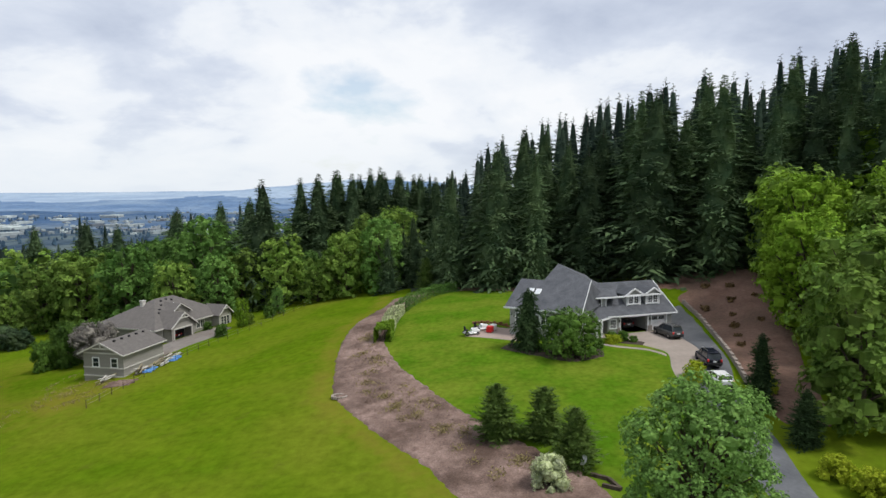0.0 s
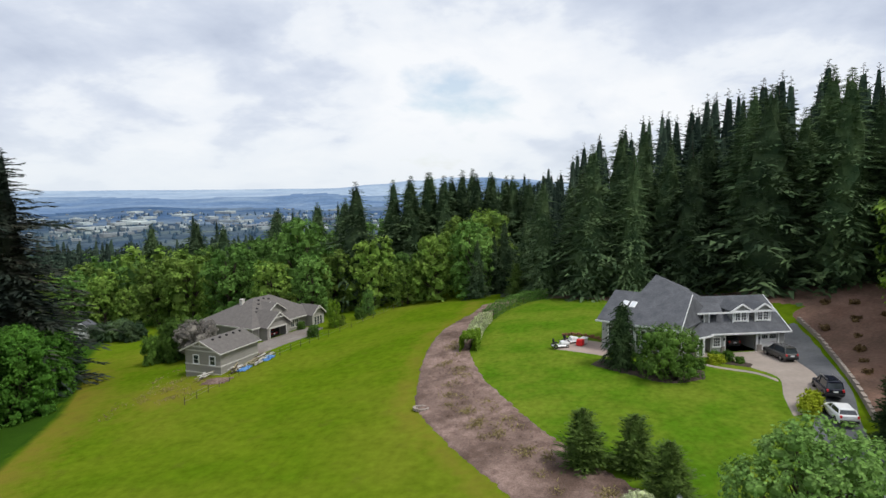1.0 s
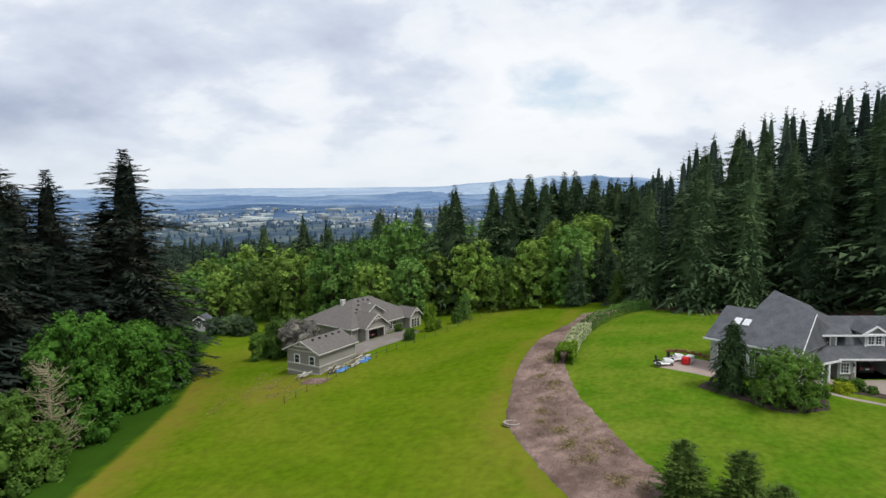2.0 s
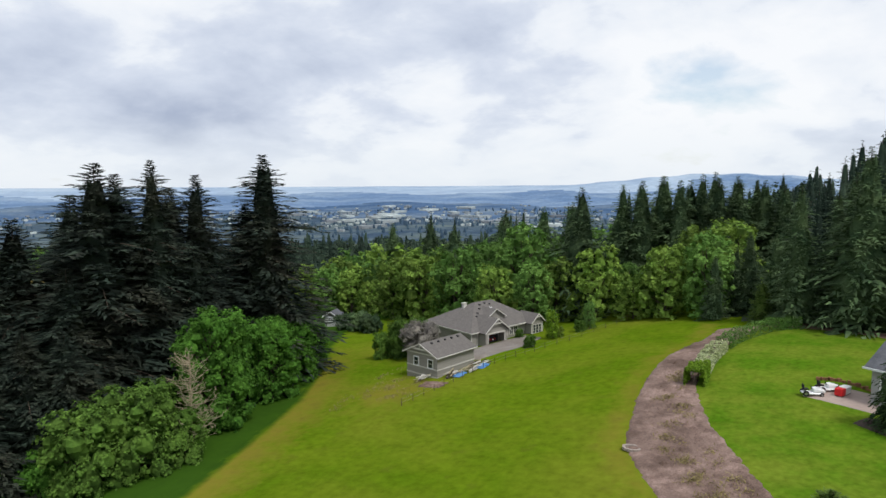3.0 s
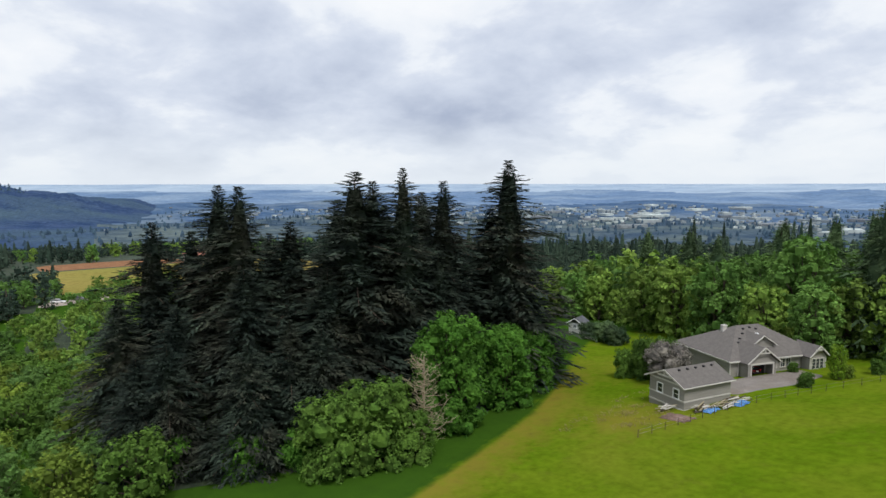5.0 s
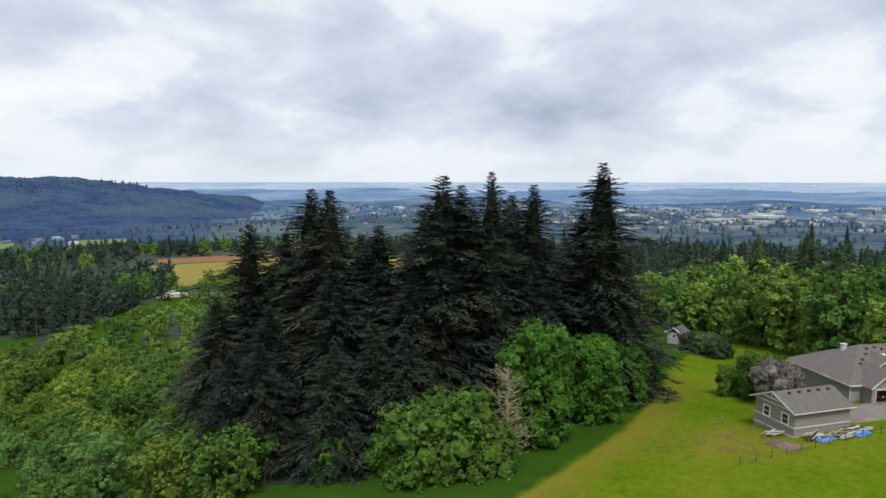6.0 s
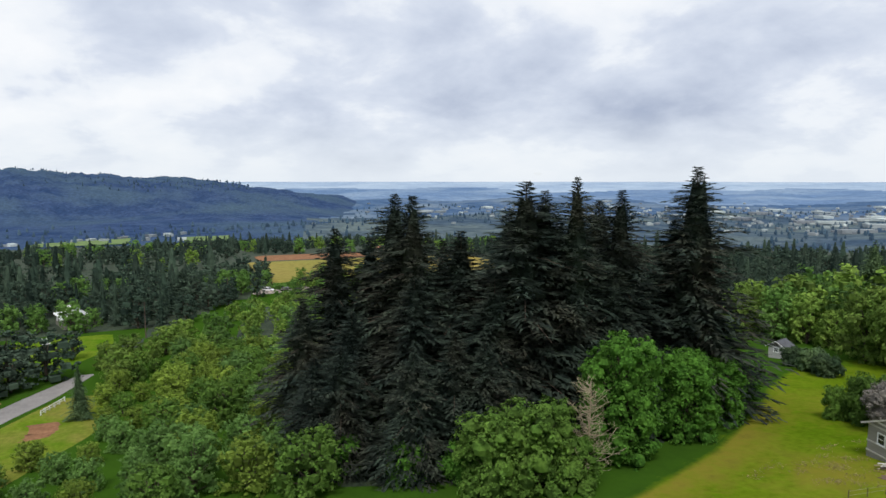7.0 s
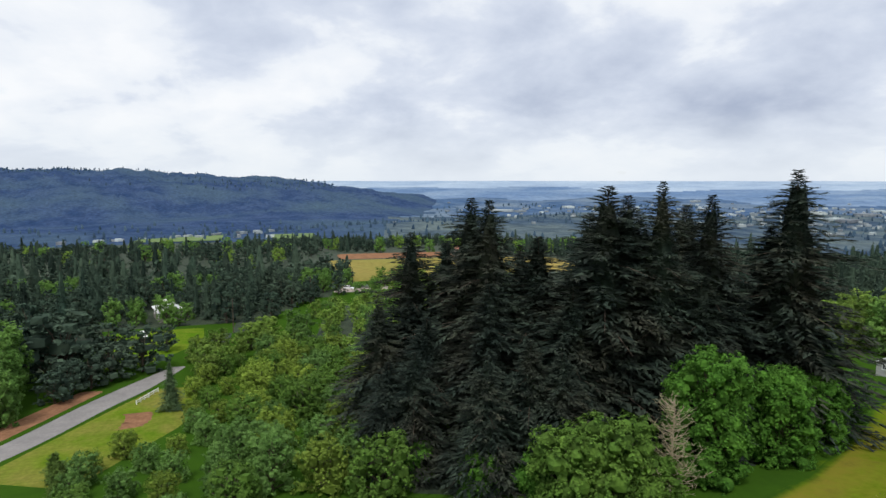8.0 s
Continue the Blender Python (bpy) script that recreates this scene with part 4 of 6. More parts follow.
for x, y, top in ((-70, 166, -6), (-61, 173, -3), (-88, 170, -9), (-52, 170, -5), (-101, 178, -8), (-57, 186, -2), (-80, 190, -5), (-121, 186, -10), (-76, 178, -6)):
    tree("fir_tree", rng.choice(FIRS), x, y, (top - gz(x, y)) / 28, x, "dark fir among the spring thicket", "fir tree", "firs beyond the field", wide=1.55)
# firs farther down the slope
slope = []
for x, y in scatter(lambda x, y: True, -420, 10, 215, 600, 11, 13, 1500):
    slope.append((rng.choice(FIRS_FAR + ROUND_PINES[:2] if y < 330 else FIRS_TINY[:1] + ROUND_TINY), x, y, rng.uniform(0.5, 1.0), rng.uniform(0, 6.28)))
for x, y in ((-172, 412), (-242, 450), (-120, 300), (-90, 280), (-55, 245), (-140, 330), (-150, 260)):
    slope.append((FIRS_FAR[0], x, y, 1.25, x))
wood_stuff("valley_slope_wood", slope, "dark firs on the slope down to the valley", "forest")

BRIGHTS = [broadleaf_meshes(160 + k, 12.5, 9.5, 40, 7000, 0.36, "bright", 0.04, heart=0.5) for k in range(3)]
# broadleaf wood east of the driveway
for x, y in scatter(lambda x, y: x > np.interp(y, [25, 50, 60, 80, 100], [35, 35, 37.5, 45, 55]) and y > 53 + 0.1 * (x - 36), 34, 80, 25, 98, 7.0, 17, 2000):
    tree("drive_tree", rng.choice(rng.choice((BRIGHTS, LIMES, BRIGHTS))), x, y, rng.uniform(1.15, 1.5), rng.uniform(0, 6.28), "leafy yellow-green tree in the wood beside the driveway", "tree", "driveway wood")
tree("birch_tree", WILLOWS[0], 15.9, 37.6, 0.94, 0.4, "pale green fine-leaved tree beside the driveway", "tree", wide=1.1)

# western hollow: scrub, wood and conifers


def grid_scatter(x0, x1, y0, y1, step, seed, inside):
    r = random.Random(seed)
    out = []
    for i in range(int((x1 - x0) / step)):
        for j in range(int((y1 - y0) / step)):
            p = (x0 + (i + r.uniform(0.05, 0.95)) * step, y0 + (j + r.uniform(0.05, 0.95)) * step)
            if inside(*p):
                out.append(p)
    return out


for x, y in scatter(lambda x, y: (x < -84 or y < 30) and y > lane_y(x) + 13 and not (-136 < x < -106 and y < -4), -165, -74, -14, 45, 5.9, 19, 1800):
    kind = rng.choice((SCRUB_GREEN, SCRUB, SCRUB_GREEN, WILLOWS[1:])) if x > -110 else rng.choice((SCRUB_GREEN, SCRUB_GREEN, SCRUB))
    low = 0.42 if y < 6 else 0.7
    tree("scrub_tree", rng.choice(kind), x, y, low * rng.uniform(0.85, 1.3), rng.uniform(0, 6.28), "rounded spring-green scrub tree in the hollow", "tree", "hollow scrub")
for x, y in grid_scatter(-330, -150, -10, 120, 10.5, 29, lambda x, y: lane_y(x) + 4.5 < y < lane_y(x) + 75):
    tree("hedgerow_tree", rng.choice(rng.choice((ALDERS_FAR, LIMES_FAR))), x, y, rng.uniform(0.4, 0.66), rng.uniform(0, 6.28), "spring-green tree in the scrub along the lane", "tree", "lane scrub")
west = [(rng.choice(ROUND_PINES + PINES[:1] + FIRS_FAR[:1] if x > -300 else ROUND_TINY + FIRS_TINY), x, y, rng.choice((0.45, 0.55, 0.65, 0.8)) * rng.uniform(0.85, 1.15), rng.uniform(0, 6.28)) for x, y in grid_scatter(-345, -160, -170, 60, 8.2, 23, lambda x, y: y < lane_y(x) - (7 if x < -225 else 16) and not (-222 < x < -185 and -45 < y < -10) and not (-180 < x < -160 and y > -34) and math.sin(x / 11) + math.sin(y / 9 + 2) > -0.9)]
wood_stuff("western_wood", west, "dark fir wood west of the lane", "forest")
glade = [(rng.choice(ALDERS_FAR), x, y, rng.uniform(0.45, 0.75), rng.uniform(0, 6.28)) for x, y in grid_scatter(-345, -180, -120, 50, 9.5, 53, lambda x, y: y < lane_y(x) - 9 and not (-222 < x < -185 and -45 < y < -10) and math.sin(x / 11) + math.sin(y / 9 + 2) < -0.8)]
wood_stuff("western_leafy_wood", glade, "green leafy trees in the gaps of the fir wood", "forest")


def in_far_field(x, y):
    return (-450 < x < -316 and 18 < y < 200) or (-500 < x < -440 and 40 < y < 120)


far = [(rng.choice(ROUND_TINY + FIRS_TINY[:1]), x, y, rng.uniform(0.4, 0.75), rng.uniform(0, 6.28)) for x, y in grid_scatter(-900, -345, -420, 470, 17, 31, lambda x, y: not in_far_field(x, y) and math.hypot(x, y) < 890 and not (x < -700 and -240 < y < -60) and math.sin(x / 37 + 1) + math.sin(y / 29) + math.sin((x + y) / 51) > -1.1)]
wood_stuff("far_wood", far, "dark distant woods between the fields", "forest")
farleaf = [(rng.choice(ALDERS_FAR + LIMES_FAR), x, y, rng.uniform(0.6, 0.95), rng.uniform(0, 6.28)) for x, y in grid_scatter(-700, -340, -300, 420, 46, 37, lambda x, y: not in_far_field(x, y))]
wood_stuff("far_leafy_wood", [r for r in farleaf if r[0] in ALDERS_FAR], "green leafy trees between the far fields", "forest")
wood_stuff("far_spring_wood", [r for r in farleaf if r[0] in LIMES_FAR], "yellow-green leafy trees between the far fields", "forest")
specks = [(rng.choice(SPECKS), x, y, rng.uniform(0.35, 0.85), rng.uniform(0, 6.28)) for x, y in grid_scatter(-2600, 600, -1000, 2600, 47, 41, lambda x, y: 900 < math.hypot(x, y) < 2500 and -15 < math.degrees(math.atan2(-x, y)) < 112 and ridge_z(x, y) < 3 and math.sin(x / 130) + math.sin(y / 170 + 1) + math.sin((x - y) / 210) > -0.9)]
wood_stuff("valley_tree_rows", specks, "far tree rows on the valley floor, bluish haze in their colour", "forest")

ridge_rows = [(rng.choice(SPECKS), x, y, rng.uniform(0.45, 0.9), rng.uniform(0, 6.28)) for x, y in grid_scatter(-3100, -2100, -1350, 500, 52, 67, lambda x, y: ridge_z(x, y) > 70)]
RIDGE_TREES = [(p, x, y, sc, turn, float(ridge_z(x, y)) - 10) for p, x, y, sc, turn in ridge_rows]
wood_stuff("ridge_wood", RIDGE_TREES, "far conifers along the ridge, bluish haze in their colour", "forest")

# the far town: pale roofs on the valley floor
r = random.Random(12)
v, f = [], []
for i in range(620):
    a, d = radians(r.gauss(34, 17)), r.triangular(1250, 2900, 2100)
    if ridge_z(-d * math.sin(a), d * math.cos(a)) > 3:
        continue
    big = r.random() < 0.08
    lx, ly, lz = (r.uniform(30, 90), r.uniform(18, 40), 7) if big else (r.uniform(7, 15), r.uniform(6, 10), r.uniform(3.5, 5.5))
    x, y = -d * math.sin(a), d * math.cos(a)
    z = float(blended(x, y))
    p, q = box_data(0, 0, lz / 2, lx, ly, lz)
    t = r.uniform(0, 3.14)
    f += [tuple(k + len(v) for k in g_) for g_ in q]
    v += [(x + c[0] * math.cos(t) - c[1] * math.sin(t), y + c[0] * math.sin(t) + c[1] * math.cos(t), z + c[2]) for c in p]
for i in range(20):
    x, y = r.uniform(-1180, -960), r.uniform(-330, -20)
    z = float(blended(x, y))
    p, q = box_data(0, 0, 1.5, r.uniform(8, 14), r.uniform(6, 9), 4.5)
    t = r.uniform(0, 3.14)
    f += [tuple(k + len(v) for k in g_) for g_ in q]
    v += [(x + c[0] * math.cos(t) - c[1] * math.sin(t), y + c[0] * math.sin(t) + c[1] * math.cos(t), z + c[2]) for c in p]
tagged(put("far_town", mesh("far_town", v, f, M["far_roof"])), "pale roofs of a far town, bluish haze in their colour", "town", kind="stuff")

# ---------------------------------------------------------------- houses


def slabs(name, polys, mat, parent, thick=0.18, label=""):
    """Sloping or level plates of some thickness, from corner points."""
    v, f = [], []
    for poly in polys:
        k, n = len(v), len(poly)
        v += [tuple(p) for p in poly] + [(p[0], p[1], p[2] - thick) for p in poly]
        f.append(tuple(range(k, k + n)))
        f.append(tuple(range(k + 2 * n - 1, k + n - 1, -1)))
        f += [(k + i, k + n + i, k + n + (i + 1) % n, k + (i + 1) % n) for i in range(n)]
    me = mesh(name, v, f, mat)
    bm = bmesh.new()
    bm.from_mesh(me)
    bmesh.ops.recalc_face_normals(bm, faces=bm.faces[:])
    bm.to_mesh(me)
    bm.free()
    return put(name, me, parent, label)


def prism(name, footprint, z0, z1, mat, parent, label=""):
    n = len(footprint)
    top = [z1] * n if not isinstance(z1, (list, tuple)) else z1
    v = [(x, y, z0) for x, y in footprint] + [(x, y, t) for (x, y), t in zip(footprint, top)]
    f = [(i, (i + 1) % n, n + (i + 1) % n, n + i) for i in range(n)] + [tuple(range(n, 2 * n)), tuple(range(n - 1, -1, -1))]
    me = mesh(name, v, f, mat)
    bm = bmesh.new()
    bm.from_mesh(me)
    bmesh.ops.recalc_face_normals(bm, faces=bm.faces[:])
    bm.to_mesh(me)
    bm.free()
    return put(name, me, parent, label)


def bar(a, b, w, h):
    """A straight beam between two points as verts and faces."""
    a, b = Vector(a), Vector(b)
    d = (b - a).normalized()
    s = d.cross(Vector((0, 0, 1)))
    s = s.normalized() if s.length > 1e-4 else Vector((1, 0, 0))
    u = s.cross(d).normalized()
    v = [tuple(p + s * (i * w / 2) + u * (j * h / 2)) for p in (a, b) for i, j in ((-1, -1), (1, -1), (1, 1), (-1, 1))]
    return v, [(0, 1, 2, 3), (7, 6, 5, 4), (0, 4, 5, 1), (1, 5, 6, 2), (2, 6, 7, 3), (3, 7, 4, 0)]


def bars(name, rows, mat, parent=None, label="", w=0.1, h=0.1):
    v, f = [], []
    for a, b in rows:
        p, q = bar(a, b, w, h)
        f += [tuple(k + len(v) for k in r) for r in q]
        v += p
    return put(name, mesh(name, v, f, mat), parent, label)


def window(parent, at, normal, w, h, cols=2, rows=2, trim="white"):
    """A window with casing, sill, muntins and panes, set on a wall at the middle of its sill line; normal: degrees in the plan."""
    a = radians(normal)
    m = Matrix.Translation(at) @ Matrix.Rotation(a - math.pi / 2, 4, "Z")
    t = 0.13
    rowsb = [(0, 0.04, h + t / 2, w + 2 * t, 0.12, t), (0, 0.06, -t / 2, w + 2 * t + 0.1, 0.16, t), (-w / 2 - t / 2, 0.04, h / 2, t, 0.12, h), (w / 2 + t / 2, 0.04, h / 2, t, 0.12, h)]
    for c in range(1, cols):
        rowsb.append((-w / 2 + w * c / cols, 0.035, h / 2, 0.05, 0.07, h))
    for r in range(1, rows):
        rowsb.append((0, 0.032, h * r / rows, w, 0.06, 0.045))
    fr = boxes("window", rowsb, M[trim], parent)
    fr.matrix_basis = m
    boxes("pane", [(0, 0.01, h / 2, w, 0.03, h)], M["glass"], fr, "dark reflecting glass pane")
    return fr


def house_frame(name, x, y, z, deg, label, category="house"):
    e = new(name)
    e.matrix_basis = pose(x, y, z, 0, 0, deg)
    return tagged(e, label, category)


# --- the large grey house: main block
Z0 = -20.1
h = house_frame("grey_house", 17.6, 79.4, Z0, -31, "large grey house with dark hip roof and white trim")
E, G = 4.0, 0.564                       # eave height and roof pitch


def rz(d):
    return E + G * d


prism("wall", [(-10.2, 0.4), (-0.3, 0.4), (-0.3, 17.6), (-7.0, 17.6), (-7.0, 10.8), (-10.2, 10.8)], -1.2, E + 0.1, M["wall"], h)
slabs("roof", [
    [(-10.8, -0.1, rz(-0.1)), (0.1, -0.1, rz(-0.1)), (-0.7, 6, rz(6)), (-6.6, 9.1, rz(9.1)), (-7.3, 5.5, rz(5.5)), (-10.8, 5.5, rz(5.5))],
    [(-10.8, 11.1, rz(-0.1)), (-10.8, 5.5, rz(5.5)), (-7.3, 5.5, rz(5.5)), (-7.3, 11.1, rz(-0.1))],
    [(-0.7, 6, rz(6)), (-3.0, 11.0, rz(6)), (-6.6, 9.1, rz(9.1))],
    [(0.1, -0.1, rz(-0.1)), (0.1, 12.2, rz(-0.1)), (-3.0, 11.0, rz(6)), (-0.7, 6, rz(6))],
    [(0.1, 18.3, rz(-0.1)), (-7.3, 18.3, rz(-0.1)), (-7.3, 12.7, rz(5.5)), (-6.6, 9.1, rz(9.1)), (-3.0, 11.0, rz(6)), (0.1, 12.2, rz(-0.1))],
    [(-7.3, 5.5, rz(5.5)), (-6.6, 9.1, rz(9.1)), (-7.3, 12.7, rz(5.5))]], M["roof"], h, 0.2, "dark grey shingle roof")
bars("fascia", [((-10.9, -0.15, E - 0.15), (0.2, -0.15, E - 0.15))], M["white"], h, "white painted eave board", 0.1, 0.2)
bars("barge_board", [((0.14, -0.15, E), (-0.68, 6.0, rz(6) + 0.03))], M["white"], h, "white painted gable board", 0.06, 0.14)
for x in (-8.6, -6.6, -2.9, -1.3):
    window(h, (x, 0.4, 1.5), -90, 1.3, 1.6, 2, 3)
window(h, (-5.0, 0.4, 1.3), -90, 1.2, 1.9, 2, 3)
for y in (1.8, 3.6):
    window(h, (-0.3, y, 1.2), 0, 1.0, 1.9, 2, 3)
for x in (-8.3, -7.2):
    sk = boxes("skylight", [(0, 0, 0.06, 0.75, 1.15, 0.12)], M["white"], h, "white framed skylight")
    sk.matrix_basis = Matrix.Translation((x, 3.1, rz(3.1) + 0.03)) @ Matrix.Rotation(math.atan(G), 4, "X")
    boxes("pane", [(0, 0, 0.13, 0.58, 0.95, 0.02)], M["skylight"], sk, "skylight pane with bright sky reflection in its colour")

# --- garage wing, set at an angle to the main block
w = house_frame("garage_wing", 22.3, 84.4, Z0, 17, "two-storey grey garage wing with dormers and white trim")
WE, WP = 2.75, 0.62


def wz(d):
    return WE + WP * d


prism("wall", [(0.2, 0.3), (2.1, 0.3), (2.1, 0.7), (6.6, 0.7), (6.6, 0.3), (7.0, 0.3), (7.0, 0.5), (9.6, 0.5), (9.6, 0.3), (10.4, 0.3), (10.4, 11.2), (0.2, 11.2)], 2.3, WE, M["wall"], w)
boxes("front_wall", [(1.15, 0.45, 1.1, 1.9, 0.3, 3.0), (6.85, 0.45, 1.1, 0.6, 0.3, 3.0), (9.95, 0.45, 1.1, 0.9, 0.3, 3.0)], M["wall"], w)
for x, wide_ in ((6.85, 0.7), (1.85, 0.5), (9.95, 1.0)):
    boxes("stone_base", [(x, 0.4, 0.3, wide_, 0.5, 1.1)], M["gravel"], w, "grey stone pier base", 0.03)
boxes("side_wall", [(10.25, 5.8, 1.1, 0.3, 10.8, 3.0), (0.35, 5.8, 1.1, 0.3, 10.8, 3.0), (5.3, 11.0, 1.1, 10.2, 0.3, 3.0)], M["wall"], w)
boxes("garage_floor", [(5.3, 5.8, -0.05, 10.0, 10.4, 0.1)], M["concrete"], w, "concrete garage floor")
boxes("partition", [(6.85, 6.0, 1.2, 0.2, 9.8, 2.3)], M["wall"], w)
slabs("roof", [[(-0.3, -0.2, wz(-0.2)), (10.9, -0.2, wz(-0.2)), (10.9, 5.7, wz(5.7)), (-3.8, 5.7, wz(5.7))],
               [(10.9, 11.7, wz(-0.2)), (-3.8, 11.7, wz(-0.2)), (-3.8, 5.7, wz(5.7)), (10.9, 5.7, wz(5.7))]], M["roof"], w, 0.18, "dark grey shingle roof")
prism("gable_wall", [(10.4, 0.4), (10.4, 5.7), (10.4, 11.2), (10.1, 11.2), (10.1, 5.7), (10.1, 0.4)], WE - 0.1, [WE, wz(5.5), WE, WE, wz(5.5), WE], M["wall"], w)
bars("fascia", [((-0.4, -0.25, WE - 0.25), (11.0, -0.25, WE - 0.25))], M["white"], w, "white painted eave board", 0.1, 0.18)
bars("barge_board", [((10.95, -0.2, WE - 0.15), (10.95, 5.7, wz(5.7) - 0.05)), ((10.95, 11.7, WE - 0.15), (10.95, 5.7, wz(5.7) - 0.05))], M["white"], w, "white painted gable board", 0.08, 0.16)
boxes("garage_door_casing", [(2.1, 0.27, 1.12, 0.22, 0.1, 2.3), (6.55, 0.27, 1.12, 0.22, 0.1, 2.3), (4.33, 0.27, 2.36, 4.7, 0.1, 0.34), (7.1, 0.27, 1.12, 0.18, 0.1, 2.3), (9.55, 0.27, 1.12, 0.18, 0.1, 2.3), (8.33, 0.27, 2.33, 2.6, 0.1, 0.3)], M["white"], w, "white door casing")
door = boxes("garage_door", [(8.33, 0.55, 0.28, 2.3, 0.07, 0.5), (8.33, 0.55, 0.81, 2.3, 0.07, 0.5), (8.33, 0.55, 1.34, 2.3, 0.07, 0.5), (8.33, 0.55, 1.87, 2.3, 0.07, 0.5)], M["white"], w, "closed white panelled garage door", 0.015)
for x in (7.75, 8.9):
    boxes("pane", [(x + o, 0.505, 1.72, 0.26, 0.02, 0.36) for o in (-0.3, 0.0, 0.3)] + [(x + o, 0.505, 1.98, 0.26, 0.02, 0.12) for o in (-0.3, 0.0, 0.3)], M["glass"], door, "small dark glass panes")
window(w, (1.0, 0.3, 0.85), -90, 0.85, 1.1, 3, 3)
for x in (2.35, 6.85):
    boxes("wall_lamp", [(x - 0.35 if x < 3 else x, 0.22, 1.75, 0.16, 0.16, 0.34)], M["dark"], w, "dark metal wall lantern", 0.02)
for x in (4.9, 8.0):
    d = boxes("dormer", [(x, 2.6, 4.35, 2.2, 2.4, 1.7)], M["wall"], w, "grey sided dormer")
    slabs("dormer_roof", [[(x - 1.45, 1.1, 5.1), (x, 1.1, 6.0), (x, 5.2, 6.0), (x - 1.45, 3.9, 5.1)], [(x + 1.45, 1.1, 5.1), (x, 1.1, 6.0), (x, 5.2, 6.0), (x + 1.45, 3.9, 5.1)]], M["roof"], d, 0.12, "dark shingle dormer roof")
    bars("dormer_board", [((x - 1.5, 1.06, 5.03), (x, 1.06, 5.95)), ((x + 1.5, 1.06, 5.03), (x, 1.06, 5.95)), ((x - 1.6, 1.12, 5.02), (x + 1.6, 1.12, 5.02))], M["white"], d, "white painted gable boards", 0.09, 0.22)
    prism("dormer_gable", [(x - 1.2, 1.35), (x, 1.35), (x + 1.2, 1.35), (x + 1.2, 1.6), (x, 1.6), (x - 1.2, 1.6)], 5.0, [5.05, 5.85, 5.05, 5.05, 5.85, 5.05], M["wall"], d)
    boxes("dormer_corner", [(x - 1.05, 1.37, 4.25, 0.16, 0.1, 1.5), (x + 1.05, 1.37, 4.25, 0.16, 0.1, 1.5), (x, 1.37, 3.7, 2.3, 0.12, 0.14)], M["white"], d, "white corner boards")
    for o in (-0.42, 0.42):
        window(w, (x + o, 1.4, 3.85), -90, 0.62, 1.0, 2, 3)
# upper bay between the dormers and the main block
u = prism("upper_wall", [(-2.6, 1.6), (0.6, 1.6), (0.6, 5.5), (-2.6, 5.5)], 0.0, 5.0, M["wall"], w)
slabs("upper_roof", [[(-3.2, 1.1, 5.0), (2.2, 1.1, 5.0), (3.4, 3.9, 5.6), (-3.2, 5.6, wz(5.6))]], M["roof"], w, 0.14, "dark shingle roof over the upper bay")
bars("fascia", [((-3.2, 1.05, 4.93), (2.4, 1.05, 4.93)), ((2.4, 1.05, 4.93), (9.6, 1.1, 5.0))], M["white"], w, "white painted eave board", 0.1, 0.2)
window(w, (-0.7, 1.6, 3.4), -90, 1.15, 1.3, 2, 2)
bars("corner_board", [((0.6, 1.56, 2.9), (0.6, 1.56, 4.9)), ((-2.5, 1.56, 0.2), (-2.5, 1.56, 4.9))], M["white"], w, "white corner board", 0.16, 0.16)
# entry porch with a sloping roof
slabs("porch_roof", [[(-2.6, -1.5, 2.45), (0.2, -0.3, 2.5), (0.2, 1.7, 3.6), (-2.6, 1.7, 3.6)]], M["roof"], w, 0.14, "dark shingle porch roof")
bars("porch_fascia", [((-2.65, -1.55, 2.35), (0.2, -0.35, 2.4))], M["white"], w, "white porch eave board", 0.08, 0.22)
for x, y in ((-2.4, -1.3), (-1.5, -0.95)):
    boxes("porch_post", [(x, y, 1.15, 0.24, 0.24, 2.5)], M["white"], w, "white square porch post", 0.02)
boxes("porch_step", [(-1.6, -0.3, -0.02, 2.4, 2.2, 0.2)], M["concrete"], w, "concrete porch floor")

# --- the low taupe house
zt = gz(-51, 118) + 0.15
k = house_frame("taupe_house", -52.0, 111.5, zt, 70, "single-storey taupe house with hipped shingle roof")
TE = 2.75
prism("wall", [(0.4, 0.4), (18.8, 0.4), (18.8, 14), (0.4, 14)], -1.5, TE, M["wall_tan"], k)
p = 0.56
slabs("roof", [[(-0.2, -0.2, TE), (19.4, -0.2, TE), (12.2, 7.1, TE + 4.1), (7.4, 7.1, TE + 4.1)],
               [(19.4, 14.6, TE), (-0.2, 14.6, TE), (7.4, 7.1, TE + 4.1), (12.2, 7.1, TE + 4.1)],
               [(-0.2, 14.6, TE), (-0.2, -0.2, TE), (7.4, 7.1, TE + 4.1)], [(19.4, -0.2, TE), (19.4, 14.6, TE), (12.2, 7.1, TE + 4.1)]], M["roof_tan"], k, 0.18, "weathered grey-brown shingle roof")
bars("fascia", [((-0.2, -0.25, TE - 0.12), (19.4, -0.25, TE - 0.12)), ((-0.25, -0.2, TE - 0.12), (-0.25, 14.6, TE - 0.12))], M["white_tan"], k, "pale eave board", 0.08, 0.22)
